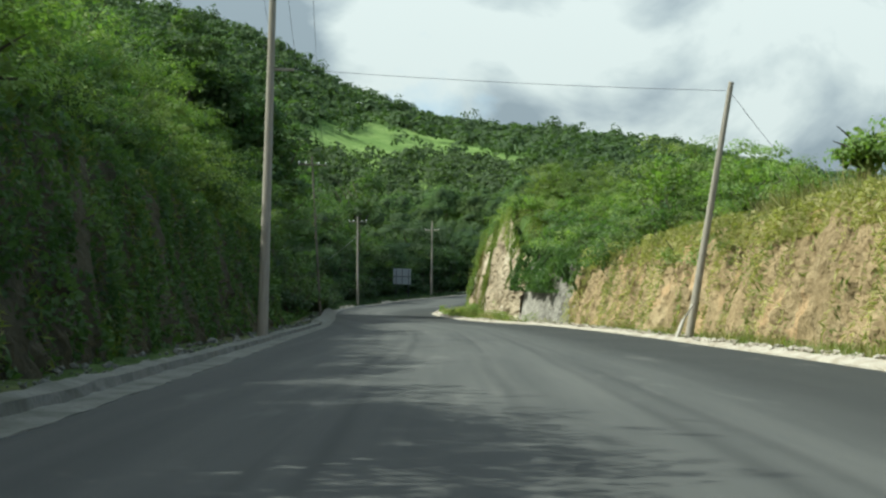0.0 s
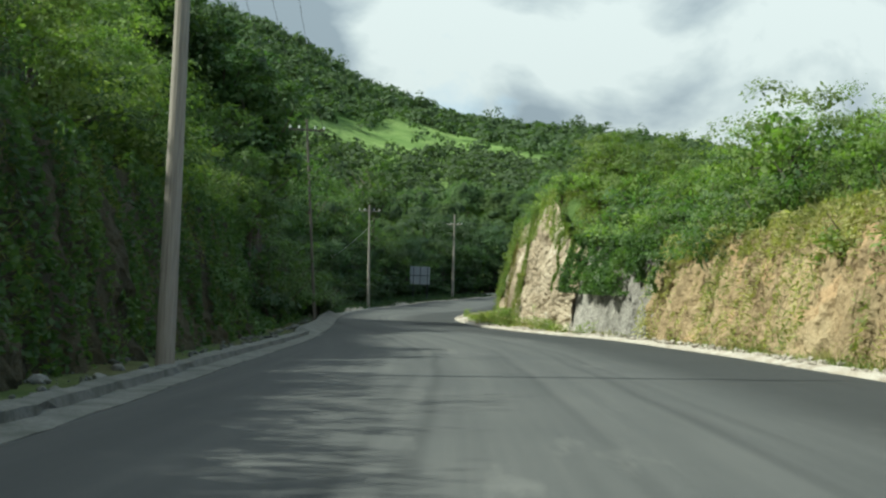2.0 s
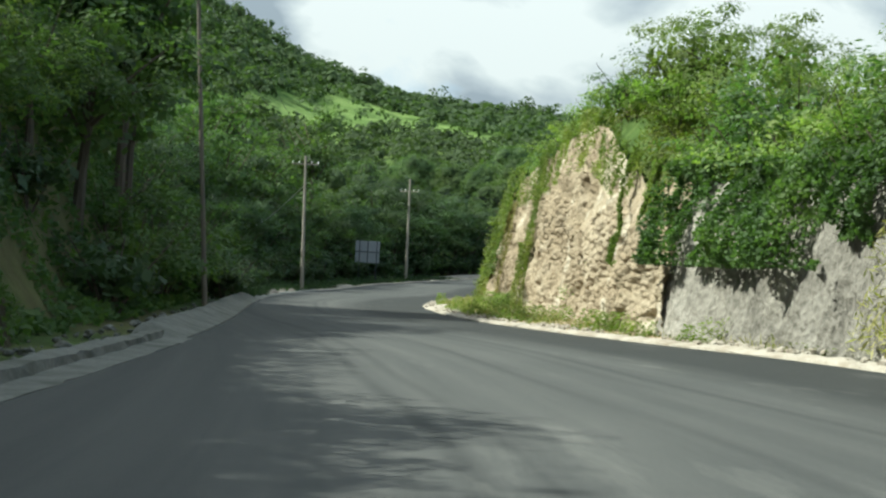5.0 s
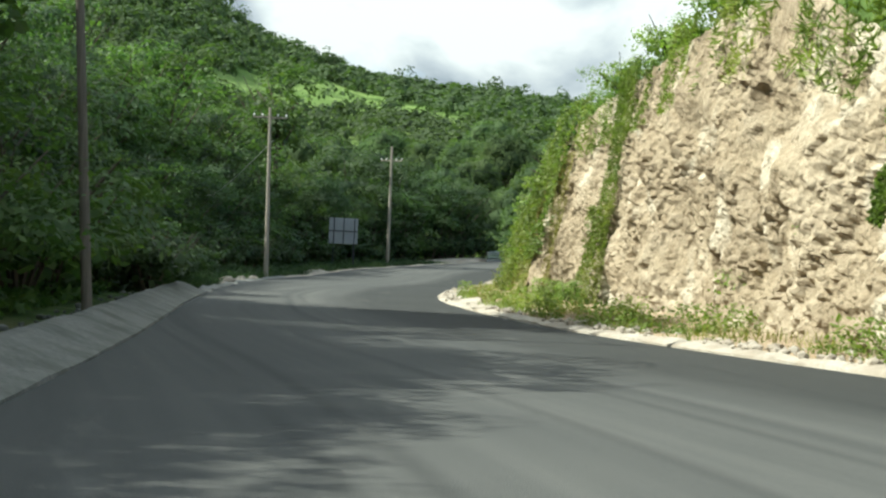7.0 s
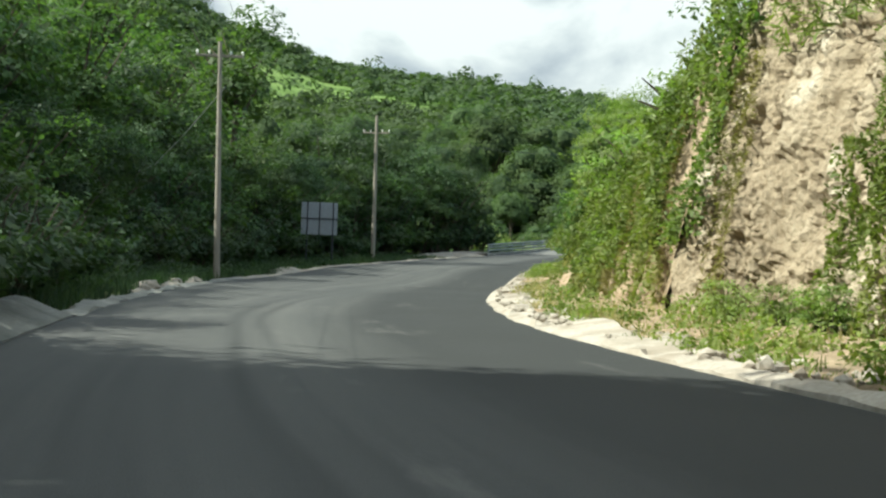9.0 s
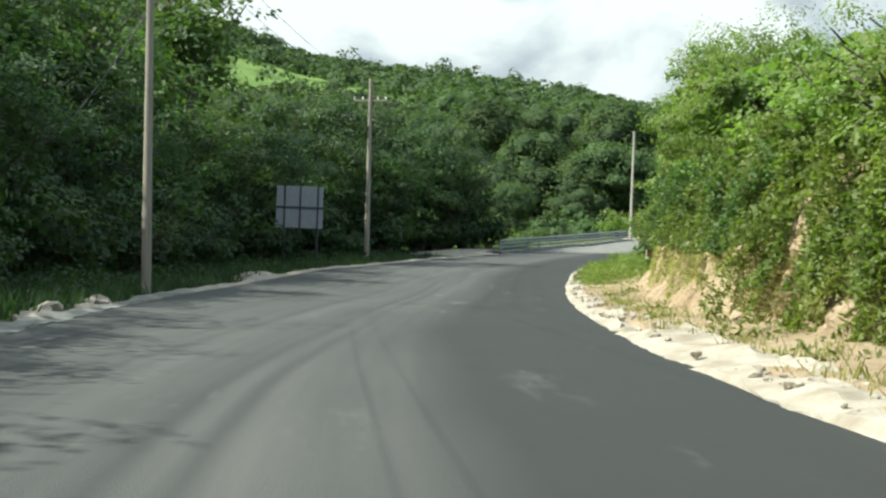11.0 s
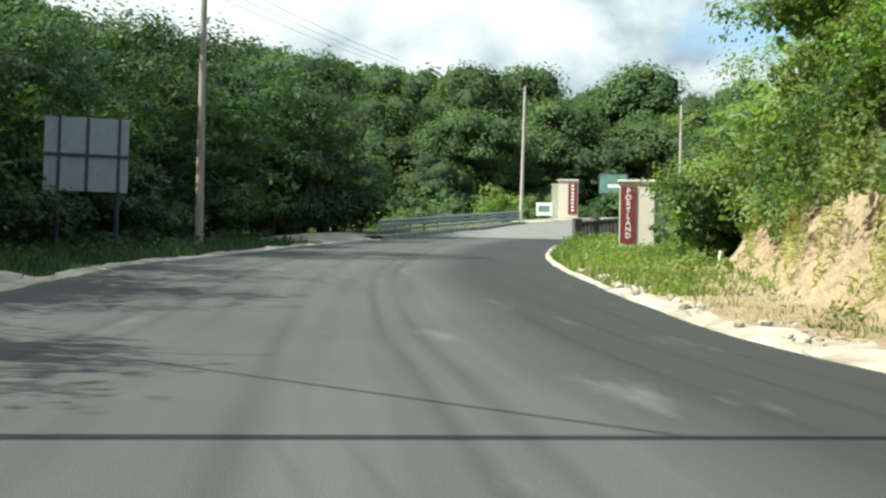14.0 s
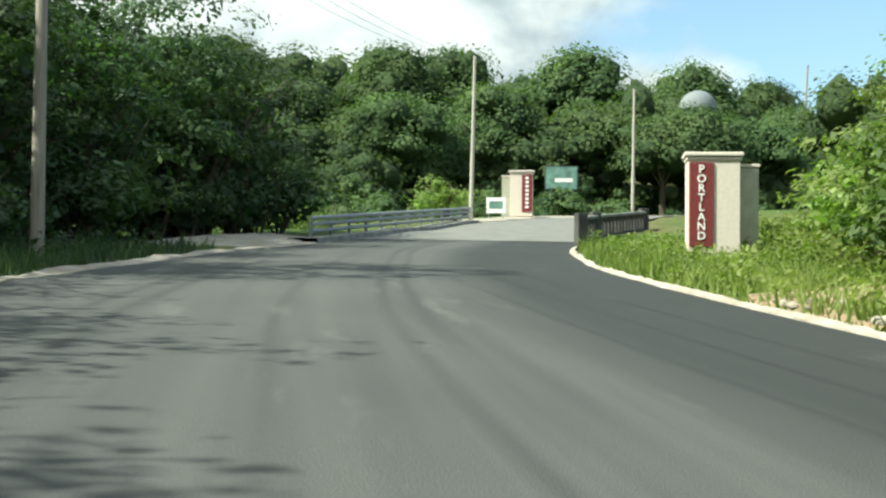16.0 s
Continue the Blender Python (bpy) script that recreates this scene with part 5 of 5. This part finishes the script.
# ---- bridge ----
def bridge_rail(name, a, b, posts, rails, material, label, thick=0.06, cross=False, height=0.95):
    a, b = Vector(a), Vector(b)
    root = empty(name, Matrix.Translation(a), label, "railing", "bridge railings")
    d = b - a
    turn = Matrix.Rotation(math.atan2(d.y, d.x), 4, "Z")
    for i in range(posts):
        p = d * (i / (posts - 1))
        part("post", box(0.10, 0.12, height + 0.3, p + Vector((0, 0, height / 2 - 0.15)), 0.01, turn), material, root)
        if cross and i < posts - 1:
            q = d * ((i + 1) / (posts - 1))
            for s, e in ((0.12, height - 0.1), (height - 0.1, 0.12)):
                part("brace", tube([p + Vector((0, 0, s)), q + Vector((0, 0, e))], 0.035, 6), material, root)
    for z in rails:
        part("rail", tube([Vector((0, 0, z)), d * 0.5 + Vector((0, 0, z)), d + Vector((0, 0, z))], thick, 8), material, root)
    return root


def beside(f, off, side):
    lat = side * (st(f, 3) + off)
    k = np.arange(len(ST))
    return Vector((st(f, 0) + np.interp(f, k, NRM[:, 0]) * lat, st(f, 1) + np.interp(f, k, NRM[:, 1]) * lat, road_z(f, lat)))


F0 = (206 + 70) / 2.0
bridge_rail("bridge_railing", beside(F0, 0.9, -1), beside(len(ST) - 8.3, 0.9, -1), 13, (0.40, 0.68, 0.92), M_RAIL, "grey steel bridge railing on a concrete kerb", 0.085)


def balustrade():
    """Low concrete parapet: a slab, close-set balusters, a broad coping, and a stout end bay."""
    a, c, b = Vector((19.1, 204.7, 10.75)), Vector((21.7, 208.9, 11.2)), Vector((29.0, 218.5, 12.35))
    root = empty("bridge_parapet", Matrix.Translation(a), "weathered concrete bridge parapet with close balusters", "parapet", "bridge railings")
    for p, q, n in ((a, c, 5), (c, b, 15)):
        d = q - p
        turn = Matrix.Rotation(math.atan2(d.y, d.x), 4, "Z") @ Matrix.Rotation(-math.atan2(d.z, math.hypot(d.x, d.y)), 4, "Y")
        m = (p + q) / 2 - a
        part("slab", box(d.length, 0.22, 1.3, m - Vector((0, 0, 0.42)), 0.02, turn), M_PARAPET_SHADE, root, "base slab darkened in colour for its shade")
        part("coping", box(d.length + 0.1, 0.34, 0.13, m + Vector((0, 0, 1.03)), 0.03, turn), M_CONCRETE, root, "pale concrete coping")
        for i in range(n):
            part("baluster", box(0.22, 0.2, 0.76, p - a + d * ((i + 0.5) / n) + Vector((0, 0, 0.6)), 0.03, turn), M_PARAPET_SHADE, root)
    for p in (a, c, b):
        part("pier", box(0.42, 0.42, 1.75, p - a + Vector((0, 0, 0.35)), 0.03), M_PARAPET_SHADE, root)


# Dark parapet sides: shade on them and between balusters is in the colour.
M_PARAPET_SHADE = concrete_material("shaded_parapet_concrete", (0.05, 0.05, 0.048), (0.10, 0.098, 0.09), (0.03, 0.03, 0.027))
balustrade()


def bridge_deck():
    """The pale concrete surface of the bridge, laid on the road."""
    verts, faces = [], []
    fs = np.r_[np.arange(F0 + 1.2, 141.0, 0.4), np.arange(141.0, len(ST) - 3.0, 0.2)]
    for f in fs:
        for a in np.linspace(-1, 1, 9):
            p = beside(f, 0, 1)
            q = beside(f, 0, -1)
            p = q.lerp(p, (a + 1) / 2)
            verts.append((p.x, p.y, p.z + 0.02))
    for i in range(len(fs) - 1):
        for j in range(8):
            k = i * 9 + j
            faces.append((k, k + 1, k + 10, k + 9))
    tagged(mesh_object("bridge_deck", verts, faces, M_DECK, smooth=True), "worn pale grey concrete deck of the bridge", "deck", kind="structure")


M_DECK = concrete_material("worn_deck_concrete", (0.135, 0.135, 0.125), (0.20, 0.195, 0.18), (0.11, 0.11, 0.10))
bridge_deck()


def bridge_kerb(side, label):
    verts, faces = [], []
    fs = np.arange(F0 - 1, len(ST) - 8.4, 0.25)
    prof = [(-0.05, -0.3), (-0.05, 0.0), (-0.02, 0.20), (0.75, 0.20), (1.15, 0.18), (1.2, -0.6)]
    for f in fs:
        for o, h in prof:
            p = beside(f, o, side)
            verts.append((p.x, p.y, p.z + h))
    n = len(prof)
    for i in range(len(fs) - 1):
        for j in range(n - 1):
            a = i * n + j
            q = (a, a + 1, a + n + 1, a + n)
            faces.append(q if side > 0 else q[::-1])
    tagged(mesh_object("bridge_kerb", verts, faces, M_CONCRETE), label, "kerb", kind="structure")


bridge_kerb(-1, "raised concrete footway of the bridge")


def far_kerb():
    """The pale shoulder on the outer side of the bend beyond the bridge."""
    verts, faces = [], []
    fs = np.arange(len(ST) - 8.4, len(ST) - 2, 0.1)
    prof = [(-0.1, -0.1), (-0.1, 0.05), (0.3, 0.12), (1.6, 0.2), (2.2, 0.1), (2.4, -0.5)]
    for f in fs:
        for o, h in prof:
            p = beside(f, o, -1)
            verts.append((p.x, p.y, p.z + h))
    n = len(prof)
    for i in range(len(fs) - 1):
        for j in range(n - 1):
            a = i * n + j
            faces.append((a + n, a + n + 1, a + 1, a))
    tagged(mesh_object("far_kerb", verts, faces, M_PALE), "pale concrete shoulder beyond the bridge", "kerb", kind="structure")


far_kerb()


# ---- rubble and spoil ----
def stone(seed, size, at, material, label, category, group, flat=0.6):
    bm = bmesh.new()
    bmesh.ops.create_icosphere(bm, subdivisions=2, radius=size)
    for v in bm.verts:
        q = 1 + 0.55 * noise.noise(v.co / size * 1.3 + Vector((seed * 3.7, 0, 0)))
        v.co = Vector((v.co.x * q, v.co.y * q * 0.8, v.co.z * q * flat))
    me = bpy.data.meshes.new("rubble_stone")
    bm.to_mesh(me)
    bm.free()
    me.materials.append(material)
    ob = new("rubble_stone", me)
    ob.matrix_world = Matrix.Translation(at) @ pose(0, 0, 0, 0, 0, seed * 57)
    return tagged(ob, label, category, group)


for i in range(34):
    y = 14 + 2.6 * i + rnd.uniform(-0.7, 0.7)
    x, q, z = place(y, rnd.uniform(0.95, 2.1), -1)
    size = rnd.uniform(0.08, 0.19)
    stone(i, size, (x, q, ground_at(x, q) + 0.25 * size), M_CONCRETE, "broken grey stone lying behind the kerb", "stone", "stones behind the kerb")


def mound(name, y, off, side, lx, ly, h, label):
    x, q, z = place(y, off, side)
    f = (y + 70) / 2
    k = np.arange(len(ST))
    t = math.atan2(np.interp(f, k, TAN[:, 1]), np.interp(f, k, TAN[:, 0]))
    verts, faces, n, rings = [], [], 40, 9
    for r in range(rings):
        for j in range(n):
            a, s = 2 * math.pi * j / n, r / (rings - 1)
            w = 1 + 0.25 * noise.noise((math.cos(a) * 1.5, math.sin(a) * 1.5, y))
            dx, dy = math.cos(a) * lx * s * w, math.sin(a) * ly * s * w
            gx, gy = x + dx * math.cos(t) - dy * math.sin(t), q + dx * math.sin(t) + dy * math.cos(t)
            lift = h * (1 - s ** 2) + 0.10 * noise.noise((gx * 1.7, gy * 1.7, 1.0)) * (1 - s) - 0.12 * s ** 4
            verts.append((gx, gy, ground_at(gx, gy) + 0.06 + lift))
    for r in range(rings - 1):
        for j in range(n):
            faces.append((r * n + j, (r + 1) * n + j, (r + 1) * n + (j + 1) % n, r * n + (j + 1) % n))
    return tagged(mesh_object(name, verts, faces, M_PALE, smooth=True), label, "mound")


mound("marl_mound", 164, 0.9, -1, 3.2, 0.8, 0.14, "low heap of pale marl beside the road")
mound("marl_mound", 204.0, 2.9, -1, 8.5, 2.7, 0.16, "flat spread of pale marl before the bridge")


for i in range(13):
    size = rnd.uniform(0.16, 0.36)
    x, q, z = place(126 + 1.15 * i + rnd.uniform(-0.4, 0.4), rnd.uniform(0.3, 0.6), -1)
    x, q = float(x), float(q)
    stone(70 + i, size, (x, q, ground_at(x, q) + 0.25 * size), M_PALE, "broken pale stone lying along the road's edge", "stone", "pale stones along the road")


def shoulder_rubble(name, y0, y1, o0, o1, side, n, lo, hi, material, label, seed):
    """Small broken stones strewn along the shoulder."""
    rng = np.random.default_rng(seed)
    ico = bmesh.new()
    bmesh.ops.create_icosphere(ico, subdivisions=1, radius=1)
    base = np.array([v.co for v in ico.verts])
    tris = np.array([[v.index for v in f.verts] for f in ico.faces])
    ico.free()
    y, o = rng.uniform(y0, y1, n), rng.uniform(o0, o1, n)
    pick = np.array([noise.noise((a * 0.4, b, seed)) > -0.1 for a, b in zip(y, o)])
    x, q, z = place(y[pick], o[pick], side)
    m = len(x)
    size = lo + (hi - lo) * rng.uniform(0, 1, (m, 1, 1)) ** 3
    v = base[None] * rng.uniform(0.6, 1.25, (m, len(base), 3)) * size * (1, 1, 0.7)
    v += np.stack([x, q, z + 0.12 + size[:, 0, 0] * 0.1], 1)[:, None, :]
    f = tris[None] + (np.arange(m) * len(base))[:, None, None]
    ob = mesh_object(name, v.reshape(-1, 3), f.reshape(-1, 3), material)
    return tagged(ob, label, "rubble", kind="stuff")


shoulder_rubble("shoulder_rubble", 60, 176, 0.15, 1.3, 1, 2600, 0.02, 0.14, M_PALE, "broken pale stones strewn along the marl shoulder", 71)
shoulder_rubble("kerb_rubble", 0, 62, 0.1, 0.9, 1, 1200, 0.02, 0.10, M_PALE, "broken pale stones along the marl kerb", 72)
shoulder_rubble("verge_rubble", 2, 112, 0.8, 1.9, -1, 1100, 0.02, 0.10, M_KERB_SHADE, "grey stones strewn behind the kerb", 73)
